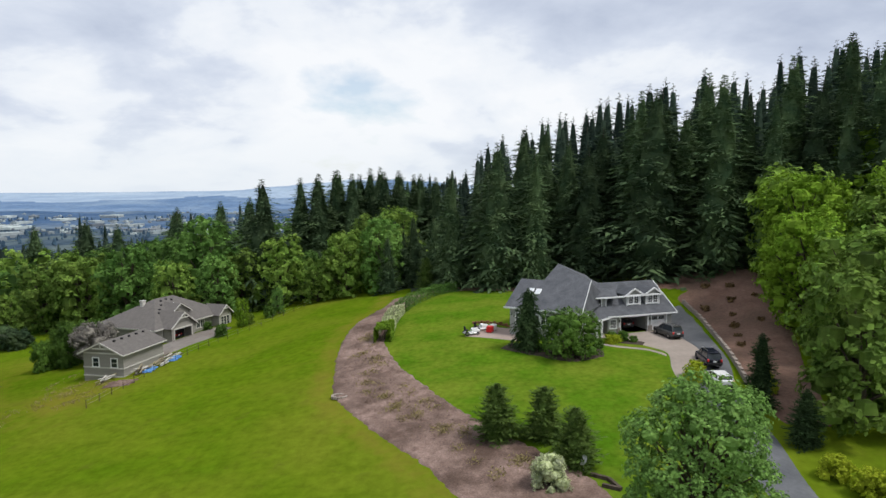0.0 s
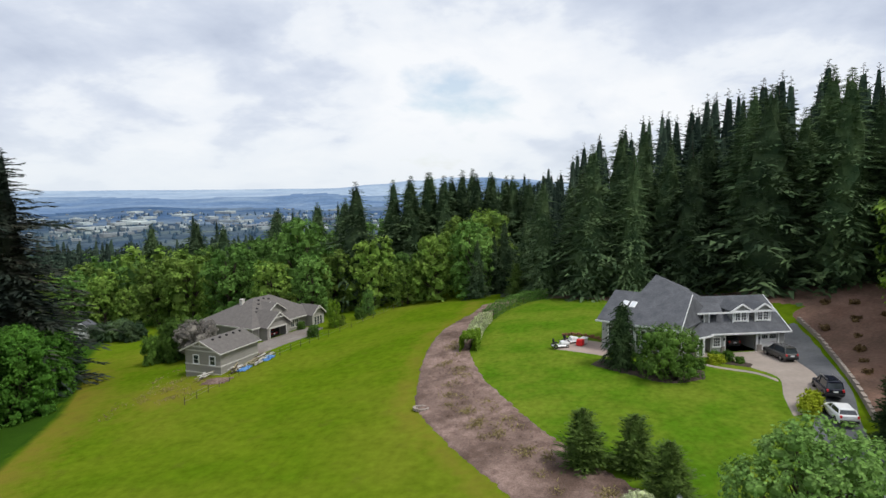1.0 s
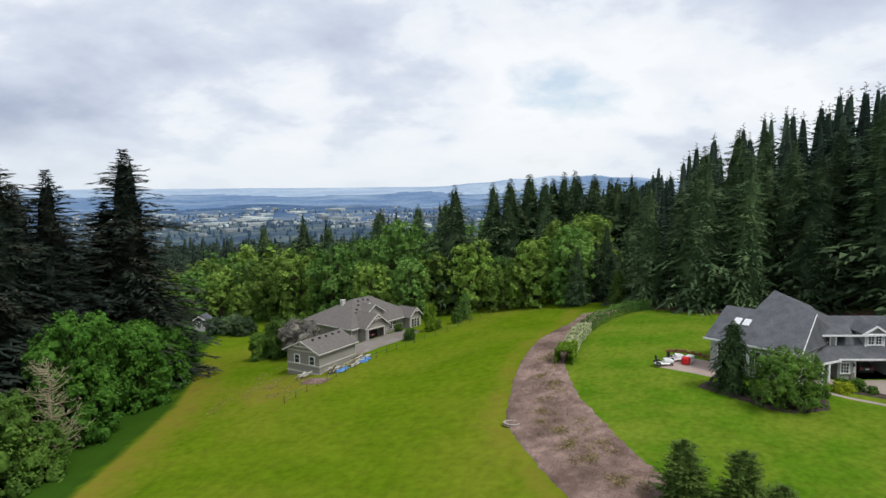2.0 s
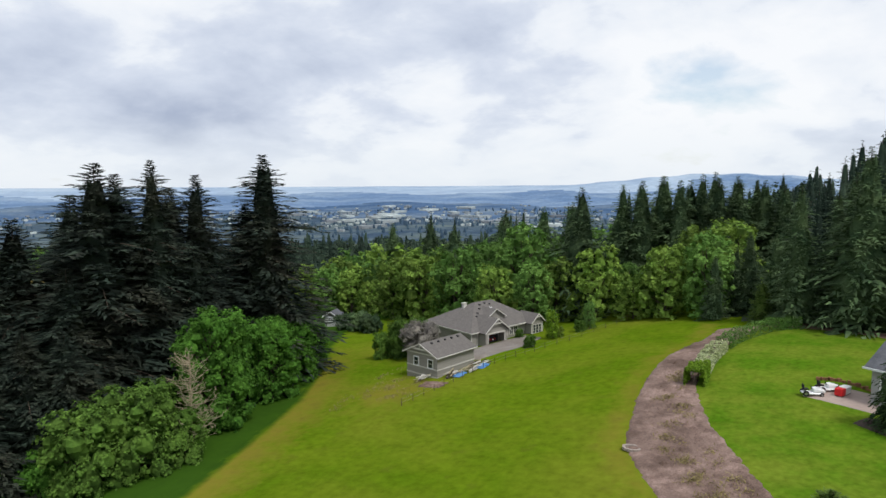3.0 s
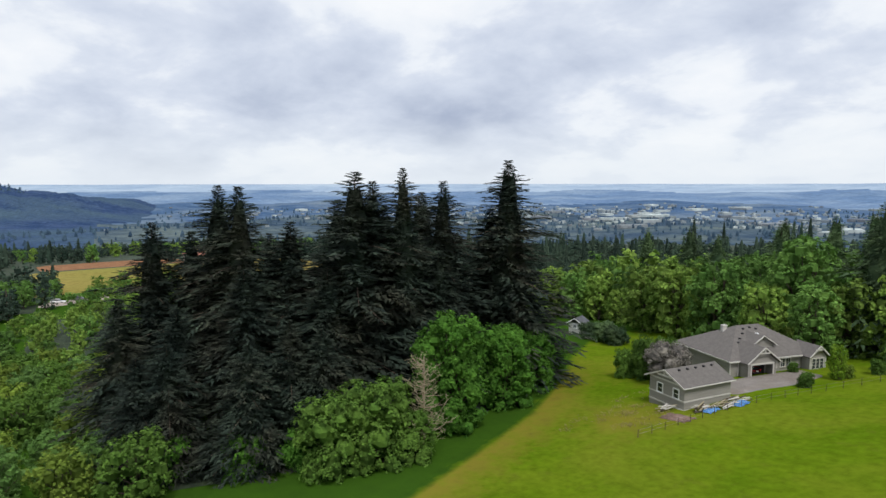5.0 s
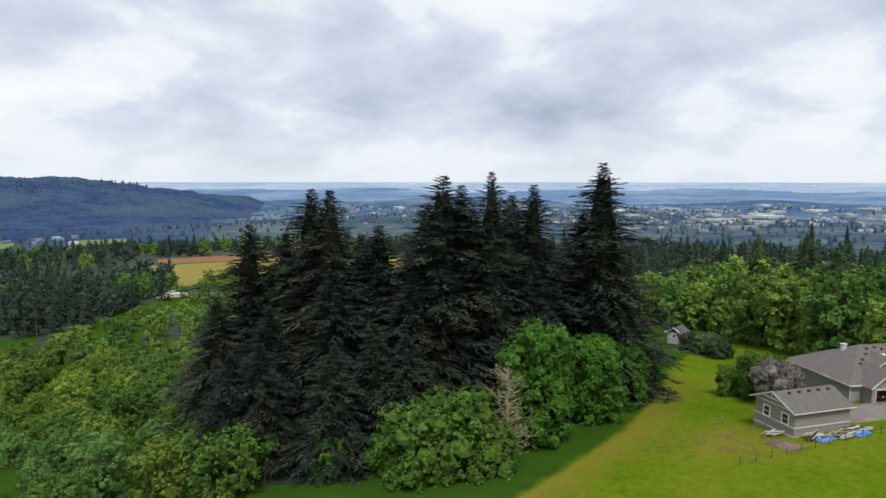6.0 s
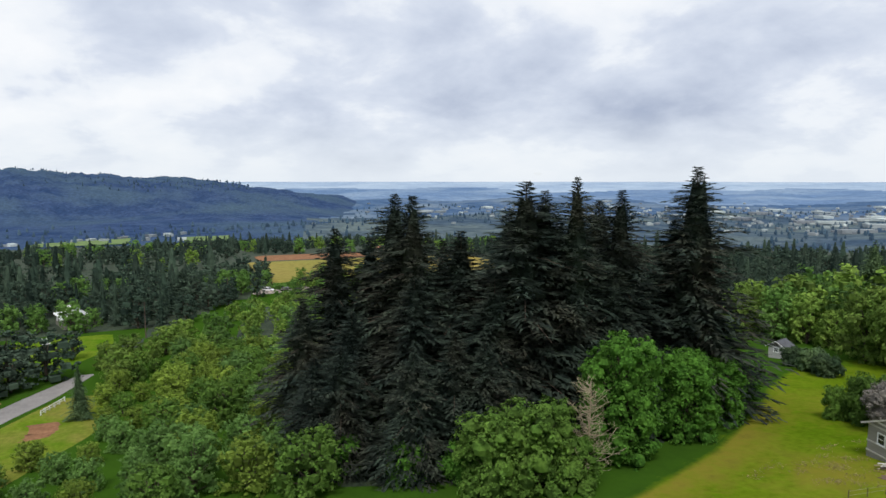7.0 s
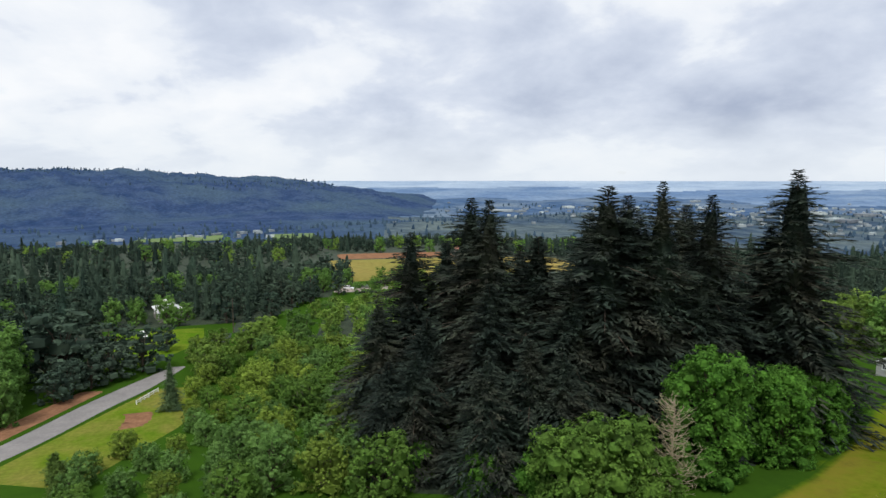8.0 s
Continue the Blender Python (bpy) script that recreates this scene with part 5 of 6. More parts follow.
for x0, x1, out, rise in ((2.0, 8.4, 1.6, 2.5), (15.2, 19.1, 1.4, 1.8)):
    xm = (x0 + x1) / 2
    prism("gable_wing_wall", [(x0 + 0.3, -out), (xm, -out), (x1 - 0.3, -out), (x1 - 0.3, 0.6), (xm, 0.6), (x0 + 0.3, 0.6)], TE - 0.25 if x0 < 5 else -1.2, [TE, TE + rise * 0.85, TE, TE, TE + rise * 0.85, TE], M["wall_tan"], k)
    slabs("gable_roof", [[(x0 - 0.2, -out - 0.5, TE - 0.1), (xm, -out - 0.5, TE + rise), (xm, rise / p, TE + rise), (x0 - 0.2, 0.1, TE - 0.1)],
                         [(x1 + 0.2, -out - 0.5, TE - 0.1), (xm, -out - 0.5, TE + rise), (xm, rise / p, TE + rise), (x1 + 0.2, 0.1, TE - 0.1)]], M["roof_tan"], k, 0.14, "shingle gable roof")
    bars("gable_board", [((x0 - 0.25, -out - 0.54, TE - 0.15), (xm, -out - 0.54, TE + rise - 0.06)), ((x1 + 0.25, -out - 0.54, TE - 0.15), (xm, -out - 0.54, TE + rise - 0.06)),
                         ((xm - 1.0, -out - 0.5, TE + rise * 0.62), (xm + 1.0, -out - 0.5, TE + rise * 0.62)), ((xm, -out - 0.5, TE + rise * 0.62), (xm, -out - 0.5, TE + rise - 0.1))], M["white_tan"], k, "pale gable boards and truss", 0.09, 0.2)
slabs("upper_gable_roof", [[(5.6, 1.6, TE + 1.6), (8.4, 1.6, TE + 3.4), (8.4, 6.1, TE + 3.4), (5.6, 2.9, TE + 1.6)], [(11.2, 1.6, TE + 1.6), (8.4, 1.6, TE + 3.4), (8.4, 6.1, TE + 3.4), (11.2, 2.9, TE + 1.6)]], M["roof_tan"], k, 0.14, "shingle upper gable roof")
bars("upper_gable_board", [((5.55, 1.55, TE + 1.55), (8.4, 1.55, TE + 3.35)), ((11.25, 1.55, TE + 1.55), (8.4, 1.55, TE + 3.35))], M["white_tan"], k, "pale gable boards", 0.08, 0.16)
prism("upper_gable_wall", [(6.0, 2.0), (8.4, 2.0), (10.8, 2.0), (10.8, 2.3), (8.4, 2.3), (6.0, 2.3)], TE + 1.0, [TE + 1.75, TE + 3.2, TE + 1.75, TE + 1.75, TE + 3.2, TE + 1.75], M["wall_tan"], k)
for x in (2.65, 7.75):
    boxes("garage_pier", [(x, -1.45, 1.0, 0.7, 0.3, 3.0)], M["wall_tan"], k)
for x in (2.4, 8.0):
    boxes("garage_side_wall", [(x, -0.5, 1.0, 0.2, 2.0, 3.0)], M["wall_tan"], k)
# No depth here: the interior's darkness is the panel's own colour
boxes("garage_opening", [(5.2, 0.36, 1.1, 4.6, 0.06, 2.3)], M["dark"], k, "flat dark panel standing for the unlit garage interior")
boxes("garage_casing", [(2.95, -1.63, 1.1, 0.2, 0.08, 2.4), (7.45, -1.63, 1.1, 0.2, 0.08, 2.4), (5.2, -1.63, 2.4, 4.9, 0.08, 0.3)], M["white_tan"], k, "pale door casing")
boxes("garage_door", [(1.2, 0.36, 0.3 + 0.52 * i, 1.5, 0.06, 0.49) for i in range(4)], M["wall_tan"], k, "closed taupe panelled door", 0.01)
boxes("door_casing", [(0.38, 0.34, 1.1, 0.14, 0.1, 2.4), (2.02, 0.34, 1.1, 0.14, 0.1, 2.4), (1.2, 0.34, 2.35, 1.8, 0.1, 0.2)], M["white_tan"], k)
for x, ww in ((16.3, 0.75), (17.15, 0.75), (18.0, 0.75)):
    window(k, (x, -1.4, 0.5), -90, ww, 1.7, 1, 3, "white_tan")
for x in (9.6, 11.4, 12.6):
    window(k, (x, 0.4, 0.8), -90, 0.9, 1.4, 2, 2, "white_tan")
for x in (15.5, 18.8):
    boxes("corner_board", [(x, -1.44, 0.9, 0.2, 0.12, 3.4)], M["white_tan"], k)
boxes("chimney", [(5.6, 8.2, TE + 3.2, 0.85, 0.65, 1.5), (5.6, 8.2, TE + 4.0, 1.0, 0.8, 0.12)], M["white_tan"], k, "pale boxed chimney with metal cap", 0.02)
for x, d in ((7.0, 5.2), (5.6, 4.2), (8.0, 6.2), (4.6, 3.4), (10.6, 6.0), (9.6, 6.4)):
    boxes("roof_vent", [(x, d, TE + p * d + 0.15, 0.4, 0.35, 0.3)], M["dark"], k, "small dark roof vent", 0.03)
sk = boxes("skylight", [(0, 0, 0.07, 0.9, 1.2, 0.14)], M["white"], k, "bright framed skylight")
sk.matrix_basis = Matrix.Translation((9.8, 4.6, TE + p * 4.6 + 0.05)) @ Matrix.Rotation(math.atan(p), 4, "X")
boxes("pane", [(0, 0, 0.15, 0.74, 1.0, 0.02)], M["skylight"], sk)

# --- the shed below it
zs = gz(-46, 91) + 0.1
q = house_frame("outbuilding", -46.6, 89.6, zs, 78, "taupe gabled outbuilding with shingle roof and two windows", "shed")
SE, SR = 3.25, 1.55
prism("wall", [(0, 0), (9.0, 0), (9.0, 6.7), (9.0 - 9.0, 6.7)], -1.2, SE, M["wall_tan"], q)
for x in (0.0, 8.8):
    prism("gable_wall", [(x, 0), (x, 3.35), (x, 6.7), (x + 0.2, 6.7), (x + 0.2, 3.35), (x + 0.2, 0)], SE - 0.05, [SE, SE + SR, SE, SE, SE + SR, SE], M["wall_tan"], q)
slabs("roof", [[(-0.6, -0.45, SE - 0.1), (9.4, -0.45, SE - 0.1), (9.4, 3.35, SE + SR + 0.1), (-0.6, 3.35, SE + SR + 0.1)],
               [(-0.6, 7.15, SE - 0.1), (9.4, 7.15, SE - 0.1), (9.4, 3.35, SE + SR + 0.1), (-0.6, 3.35, SE + SR + 0.1)]], M["roof_tan"], q, 0.14, "weathered grey shingle roof")
bars("gable_board", [((-0.64, -0.5, SE - 0.16), (-0.64, 3.35, SE + SR + 0.03)), ((-0.64, 7.2, SE - 0.16), (-0.64, 3.35, SE + SR + 0.03)), ((-0.55, 2.0, SE + 0.75), (-0.55, 4.7, SE + 0.75)), ((-0.55, 3.35, SE + 0.75), (-0.55, 3.35, SE + SR - 0.05)), ((-0.05, 0, SE - 0.05), (-0.05, 6.7, SE - 0.05))], M["white_tan"], q, "pale gable boards and truss", 0.08, 0.2)
bars("band_board", [((-0.04, -0.04, 1.05), (9.04, -0.04, 1.05)), ((-0.04, -0.04, 1.05), (-0.04, 6.74, 1.05)), ((-0.05, -0.05, -0.2), (9.05, -0.05, -0.2)), ((-0.05, -0.05, -0.2), (-0.05, 6.75, -0.2))], M["white_tan"], q, "pale horizontal band board", 0.06, 0.2)
bars("gutter", [((-0.6, -0.5, SE - 0.16), (9.4, -0.5, SE - 0.16))], M["white_tan"], q, "pale gutter", 0.1, 0.12)
for y in (1.5, 4.6):
    window(q, (0, y, 1.2), 180, 0.95, 1.25, 1, 2)
for x in (1.6, 3.2, 4.8, 6.4, 8.0):
    boxes("roof_vent", [(x, 2.7, SE + SR - 0.1, 0.35, 0.3, 0.25)], M["dark"], q, "small dark roof vent", 0.03)

# --- small cottage by the woods
zc = gz(-112, 143) + 0.9
c = house_frame("cottage", -112, 143, zc, 108, "tiny grey garden cottage with a gabled roof", "cottage")
prism("wall", [(-2.2, -1.8), (2.2, -1.8), (2.2, 1.8), (-2.2, 1.8)], -1.5, 2.2, M["wall"], c)
slabs("roof", [[(-2.7, -2.3, 2.0), (2.7, -2.3, 2.0), (2.7, 0, 3.5), (-2.7, 0, 3.5)], [(-2.7, 2.3, 2.0), (2.7, 2.3, 2.0), (2.7, 0, 3.5), (-2.7, 0, 3.5)]], M["roof"], c, 0.12, "dark grey roof")
bars("gable_board", [((-2.74, -2.35, 1.95), (-2.74, 0, 3.45)), ((-2.74, 2.35, 1.95), (-2.74, 0, 3.45))], M["white"], c, "white gable boards", 0.06, 0.2)
window(c, (-2.2, 0, 0.8), 180, 0.9, 1.0, 2, 2)
window(c, (0, -1.8, 0.8), -90, 0.9, 1.0, 2, 2)

# ---------------------------------------------------------------- drives, patio, bank
tagged(ribbon("asphalt_drive", [(34.0, 96), (32.6, 90), (31.5, 84), (31.0, 76), (28.5, 68), (24.0, 60), (22.6, 50), (23, 40), (22, 24)], [(36.5, 96), (36.8, 90), (35.8, 84), (34.2, 77), (32.6, 70), (30.0, 62), (28.6, 52), (26.8, 42), (26, 24)], M["asphalt"], 0.13, 60, 8), "dark asphalt driveway curving past the house", "driveway", kind="structure")
tagged(ribbon("concrete_apron", [(23.6, 85.3), (24.2, 80), (26.6, 75), (25.2, 69), (24.5, 64)], [(32.6, 88.2), (32.2, 83), (31.8, 77), (30.2, 70.5), (27.5, 65.5)], M["concrete"], 0.17, 40, 10), "pale concrete apron before the garage", "driveway", kind="structure")
tagged(ribbon("garden_path", [(19.5, 80.6), (22, 78.6), (25.2, 77.0), (27, 74)], [(19.0, 79.6), (21.8, 77.6), (25.0, 75.8), (26.5, 72.6)], M["concrete"], 0.19, 20, 4), "narrow concrete path from porch to drive", "path", kind="structure")
tagged(ribbon("patio", [(2.2, 84.6), (8.4, 81.2), (9.5, 80.6)], [(4.6, 90.6), (9.4, 89.2), (11, 88)], M["patio"], 0.16, 24, 8), "pale pinkish concrete patio slab beside the lawn", "patio", kind="structure")
tagged(ribbon("gravel_court", [(-45.0, 100.5), (-43.6, 106), (-41.5, 112), (-41.0, 121)], [(-52.0, 101.5), (-51.0, 110.5), (-49.2, 117.5), (-46.4, 124.5)], M["gravel"], 0.16, 30, 10), "pale gravel parking court before the taupe house", "driveway", kind="structure")
tagged(ribbon("bare_bank", [(36.6, 98), (37.2, 90), (36.2, 83), (34.8, 76), (33.2, 69), (31.5, 62), (30.5, 55)], [(50, 106), (50, 96), (47, 86), (43.5, 76), (40, 68), (37.5, 61), (34.5, 54)], M["bank"], 0.14, 60, 16, rough=0.06), "bare reddish soil bank above the driveway", "bank", kind="structure")
tagged(ribbon("forest_edge_soil", [(-3, 119.5), (6, 116.5), (14, 112), (26, 107), (36, 103), (40, 98)], [(-3, 126), (6, 122), (14, 118.5), (26, 115), (38, 111), (52, 104)], M["bank"], 0.16, 50, 8, fray=0.25), "bare reddish soil along the forest edge", "soil", kind="structure")
path = spline([(36.9, 96), (37.2, 90), (36.2, 83.5), (34.6, 76.5), (33.0, 69.5), (31.6, 64)], 40)
rw = new("retaining_wall")
tagged(rw, "low pale stone block wall along the drive", "wall")
blk = mesh("block", *box_data(0, 0, 0.2, 0.82, 0.35, 0.62), M["concrete"])
for i in range(len(path) - 1):
    a, b = path[i], path[i + 1]
    o = put("block", blk, rw)
    o.matrix_basis = Matrix.Translation((*((a + b) / 2), gz(*((a + b) / 2)) + 0.1)) @ Matrix.Rotation(math.atan2(b[1] - a[1], b[0] - a[0]), 4, "Z") @ Matrix.Diagonal((1.0 + 0.05 * math.sin(i * 7), 1, 1 + 0.12 * math.sin(i * 3), 1))

tagged(ribbon("planting_bed", [(6.8, 78.4), (10.5, 75.0), (15.0, 71.8), (19.2, 73.4)], [(8.6, 80.4), (11.6, 79.6), (16.0, 78.2), (20.0, 76.6)], M["dark_soil"], 0.15, 40, 10, rough=0.05, fray=0.06), "dark bark bed under the trees before the house", "bed", kind="structure")
tagged(ribbon("garage_bed", [(20.8, 80.9), (22.6, 79.8), (25.4, 78.6)], [(22.2, 82.9), (24.2, 81.6), (26.2, 79.8)], M["dark_soil"], 0.18, 24, 8, rough=0.05), "dark planted bed between path and garage", "bed", kind="structure")

# ---------------------------------------------------------------- vehicles


def wheel_mesh(r, wdt):
    v, f = [], []
    prof = [(0.62 * r, -wdt / 2), (0.92 * r, -wdt / 2), (r, -wdt * 0.3), (r, wdt * 0.3), (0.92 * r, wdt / 2), (0.62 * r, wdt / 2)]
    n = 16
    for i in range(n):
        a = 2 * math.pi * i / n
        v += [(rr * math.cos(a), yy, rr * math.sin(a)) for rr, yy in prof]
    m = len(prof)
    for i in range(n):
        for j in range(m):
            f.append((i * m + j, i * m + (j + 1) % m, ((i + 1) % n) * m + (j + 1) % m, ((i + 1) % n) * m + j))
    tyre = mesh("tyre", v, f, M["tyre"], True)
    v = [(0, -wdt * 0.42, 0), (0, wdt * 0.42, 0)]
    f = []
    for i in range(10):
        a = 2 * math.pi * i / 10
        v += [(0.62 * r * math.cos(a), -wdt * 0.34, 0.62 * r * math.sin(a)), (0.62 * r * math.cos(a), wdt * 0.34, 0.62 * r * math.sin(a))]
    for i in range(10):
        a, b = 2 + 2 * i, 2 + 2 * ((i + 1) % 10)
        f += [(0, b, a), (1, a + 1, b + 1), (a, b, b + 1, a + 1)]
    return tyre, mesh("rim", v, f, M["rim"])


WHEEL = wheel_mesh(0.36, 0.24)


def loft(name, sections, mat, parent, smooth=True):
    """A closed body through cross-sections along x: (x, half width, bottom, shoulder, top, half top width)."""
    v, f = [], []
    for x, hw, zb, zsh, zt_, tw in sections:
        v += [(x, -hw * 0.9, zb), (x, -hw, zb + (zsh - zb) * 0.35), (x, -hw * 0.98, zsh), (x, -tw, zt_), (x, tw, zt_), (x, hw * 0.98, zsh), (x, hw, zb + (zsh - zb) * 0.35), (x, hw * 0.9, zb)]
    n = 8
    for i in range(len(sections) - 1):
        f += [(i * n + j, i * n + (j + 1) % n, (i + 1) * n + (j + 1) % n, (i + 1) * n + j) for j in range(n)]
    f += [tuple(range(n - 1, -1, -1)), tuple(range((len(sections) - 1) * n, len(sections) * n))]
    return put(name, mesh(name, v, f, mat), parent)


def vehicle(name, x, y, heading, L, paint, label, tall=True, z=None):
    e = new(name)
    e.matrix_basis = pose(x, y, (gz(x, y) + 0.16) if z is None else z, 0, 0, heading)
    tagged(e, label, "car")
    a = L / 2
    hw = 0.92
    top = 1.72 if tall else 1.45
    loft("body", [(-a, hw * 0.84, 0.45, 0.85, 0.98, hw * 0.72), (-a + 0.12, hw * 0.96, 0.32, 0.88, 1.05, hw * 0.84), (-a * 0.5, hw, 0.28, 0.9, 1.04, hw * 0.86), (0.1, hw, 0.27, 0.9, 1.02, hw * 0.86), (a * 0.42, hw, 0.28, 0.86, 1.0, hw * 0.84), (a * 0.85, hw * 0.94, 0.32, 0.78, 0.9, hw * 0.74), (a, hw * 0.78, 0.42, 0.66, 0.76, hw * 0.62)], M[paint], e)
    r0 = -a + (0.12 if tall else 0.32)
    loft("cabin_glass", [(r0, hw * 0.82, 0.98, 1.02, 1.06, hw * 0.78), (r0 + 0.32, hw * 0.84, 0.98, 1.1, top - 0.05, hw * 0.68), (0.25, hw * 0.84, 0.98, 1.1, top - 0.05, hw * 0.68), (a * 0.46, hw * 0.82, 0.96, 1.0, 1.03, hw * 0.76)], M["glass"], e)
    loft("roof_panel", [(r0 + 0.22, hw * 0.66, top - 0.1, top - 0.06, top - 0.03, hw * 0.6), (r0 + 0.5, hw * 0.71, top - 0.08, top - 0.03, top + 0.02, hw * 0.62), (0.1, hw * 0.71, top - 0.08, top - 0.03, top + 0.02, hw * 0.62), (0.38, hw * 0.66, top - 0.12, top - 0.08, top - 0.05, hw * 0.6)], M[paint], e)
    for s in (-1, 1):
        for lo, hi in (((r0 + 0.05, s * hw * 0.82, 1.0), (r0 + 0.34, s * hw * 0.7, top - 0.04)), ((0.05, s * hw * 0.85, 1.0), (0.0, s * hw * 0.7, top - 0.04)), ((a * 0.47, s * hw * 0.8, 1.0), (0.3, s * hw * 0.69, top - 0.06))):
            bars("pillar", [(lo, hi)], M[paint], e, "", 0.09, 0.07)
    for s in (-1, 1):
        boxes("tail_light", [(-a + 0.06, s * hw * 0.76, 0.9, 0.14, 0.2, 0.26)], M["red"], e, "red tail light", 0.02)
        boxes("headlight", [(a - 0.08, s * hw * 0.62, 0.66, 0.16, 0.3, 0.14)], M["white"], e, "clear headlight", 0.02)
        boxes("wing_mirror", [(a * 0.4, s * (hw + 0.1), 1.02, 0.12, 0.2, 0.14)], M[paint], e, "", 0.02)
        if tall:
            boxes("roof_rail", [(-0.5, s * hw * 0.58, top + 0.06, L * 0.42, 0.05, 0.05)], M["rim"], e, "grey roof rail")
        for wx in (-a * 0.6, a * 0.62):
            wh = put("tyre", WHEEL[0], e, "black rubber tyre", Matrix.Translation((wx, s * (hw - 0.1), 0.36)))
            put("rim", WHEEL[1], wh, "silver alloy rim")
    boxes("rear_bumper", [(-a - 0.02, 0, 0.5, 0.16, hw * 1.7, 0.26)], M["tyre"], e, "dark bumper", 0.03)
    boxes("rear_plate", [(-a - 0.06, 0, 0.8, 0.03, 0.42, 0.16)], M["white"], e, "plain pale plate")
    return e


vehicle("parked_suv", 30.2, 83.6, 104, 4.8, "paint_pewter", "pewter grey suv parked on the concrete apron")
vehicle("parked_suv", 30.1, 70.3, 84, 4.8, "paint_navy", "dark navy suv parked on the drive")
vehicle("parked_car", 28.6, 64.0, 86, 4.4, "paint_white", "white hatchback parked at the drive's edge", tall=False)
vehicle("garage_car", 25.5, 89.5, 105, 4.4, "paint_pewter", "dark car standing inside the open garage", tall=False, z=Z0 + 0.02)
vehicle("garage_car", -51.8, 117.0, 160, 4.4, "paint_red", "dark red car inside the open garage", tall=False, z=zt)

# ---------------------------------------------------------------- garden planting


def hedge_block(name, pts, width, height, mat, leaves, seed, label, size=0.22):
    """A clipped hedge: a run of leaves on a box-like shell along a line."""
    r = np.random.default_rng(seed)
    line = spline(pts, 40)
    i = r.uniform(0, 38.99, leaves)
    a = line[i.astype(int)] + (line[i.astype(int) + 1] - line[i.astype(int)]) * (i % 1)[:, None]
    d = line[np.minimum(i.astype(int) + 1, 39)] - line[i.astype(int)]
    d /= np.linalg.norm(d, axis=1, keepdims=True)
    nrm = np.column_stack([-d[:, 1], d[:, 0]])
    side = r.choice((-1, 0, 1), leaves, p=(0.36, 0.28, 0.36))
    off = np.where(side == 0, r.uniform(-1, 1, leaves), side * r.uniform(0.85, 1.05, leaves)) * width / 2
    zz = np.where(side == 0, r.uniform(0.9, 1.06, leaves), r.uniform(0.03, 1.0, leaves)) * height * (1 + 0.08 * np.sin(i * 0.9 + seed))
    xy = a + nrm * off[:, None]
    P = np.column_stack([xy, ground_z(xy[:, 0], xy[:, 1]) + zz])
    N = np.column_stack([nrm * side[:, None], np.where(side == 0, 1.0, 0.25)])
    e = new(name)
    v, f = leaf_quads(P, N, size, r, 0.75, 0.45)
    put("foliage", mesh("foliage", v, f, M[mat]), e)
    rows = [([(*line[j], gz(*line[j]) - 0.3), (*line[j], gz(*line[j]) + height * 0.6)], (0.05, 0.03)) for j in range(1, 40, 4)]
    tv, tf = tubes(rows, 5)
    put("stems", mesh("stems", tv, tf, M["bark"]), e)
    return tagged(e, label, "hedge")


hedge_block("clipped_hedge", [(-8.6, 86.6), (-8.4, 88.8), (-8.5, 90)], 2.4, 2.1, "bright", 4200, 1, "square clipped yellow-green hedge end", 0.3)
hedge_block("flowering_hedge", [(-8.4, 90.5), (-8.2, 96), (-7.4, 102)], 2.0, 1.7, "flowering", 5200, 2, "loose white-flowering hedge along the lawn")
hedge_block("clipped_hedge", [(-7.2, 103), (-5.2, 110), (-1.5, 116.5), (2, 119)], 2.0, 1.9, "alder", 5200, 3, "long clipped green hedge at the lawn's end")
CONES = [conifer_meshes(200 + i, 5, 1.9, 340, 18, 0.01, 0.25, -0.12, "cedar", 0.46, 0.17, 0.45, 0.28) for i in range(2)]
for x, y, s in ((4.7, 54.4, 1.05), (8.8, 53.9, 0.98), (10.6, 49.2, 0.98)):
    tree("young_cedar", rng.choice(CONES), x, y, s, x, "young bushy green cedar in the mulch bed", "cedar", "young cedars", wide=1.25)
tree("cone_tree", CONES[0], -3.4, 124, 1.35, 1.0, "small pointed light green conifer at the lawn's end", "conifer")
tree("dark_cypress", conifer_meshes(210, 11, 2.6, 460, 16, 0.01, 0.30, 0.0, "cypress", 0.45, 0.19, 0.5, 0.28), 30.0, 58.2, 0.68, 0.5, "dark pointed cypress beside the driveway", "cypress")
tree("dark_cypress", conifer_meshes(211, 8, 2.8, 440, 16, 0.01, 0.30, 0.0, "cypress", 0.45, 0.19, 0.5, 0.28), 30.2, 51.0, 0.62, 0.5, "dark bushy cypress beside the driveway", "cypress")
tree("weeping_tree", conifer_meshes(212, 9.2, 3.0, 560, 18, 0.01, 0.40, 0.8, "cypress", 0.36, 0.17, 0.45, 0.24), 10.6, 77.8, 0.86, 0.5, "dark green weeping tree before the grey house", "tree")
tree("round_tree", broadleaf_meshes(213, 6.6, 9.6, 50, 10000, 0.24, "shrub_leaf", 0.05, heart=0.45), 15.2, 74.8, 0.84, 0.5, "low round dense green tree before the grey house", "tree")
DOMES = [broadleaf_meshes(220 + i, 2.0, 2.4, 16, 1800, 0.15, "gold", 0.1) for i in range(2)]
tree("white_bush", broadleaf_meshes(225, 2.6, 3.2, 34, 4200, 0.13, "flowering", 0.05), 8.0, 46.2, 1.0, 0, "round white-variegated bush in the mulch", "bush")
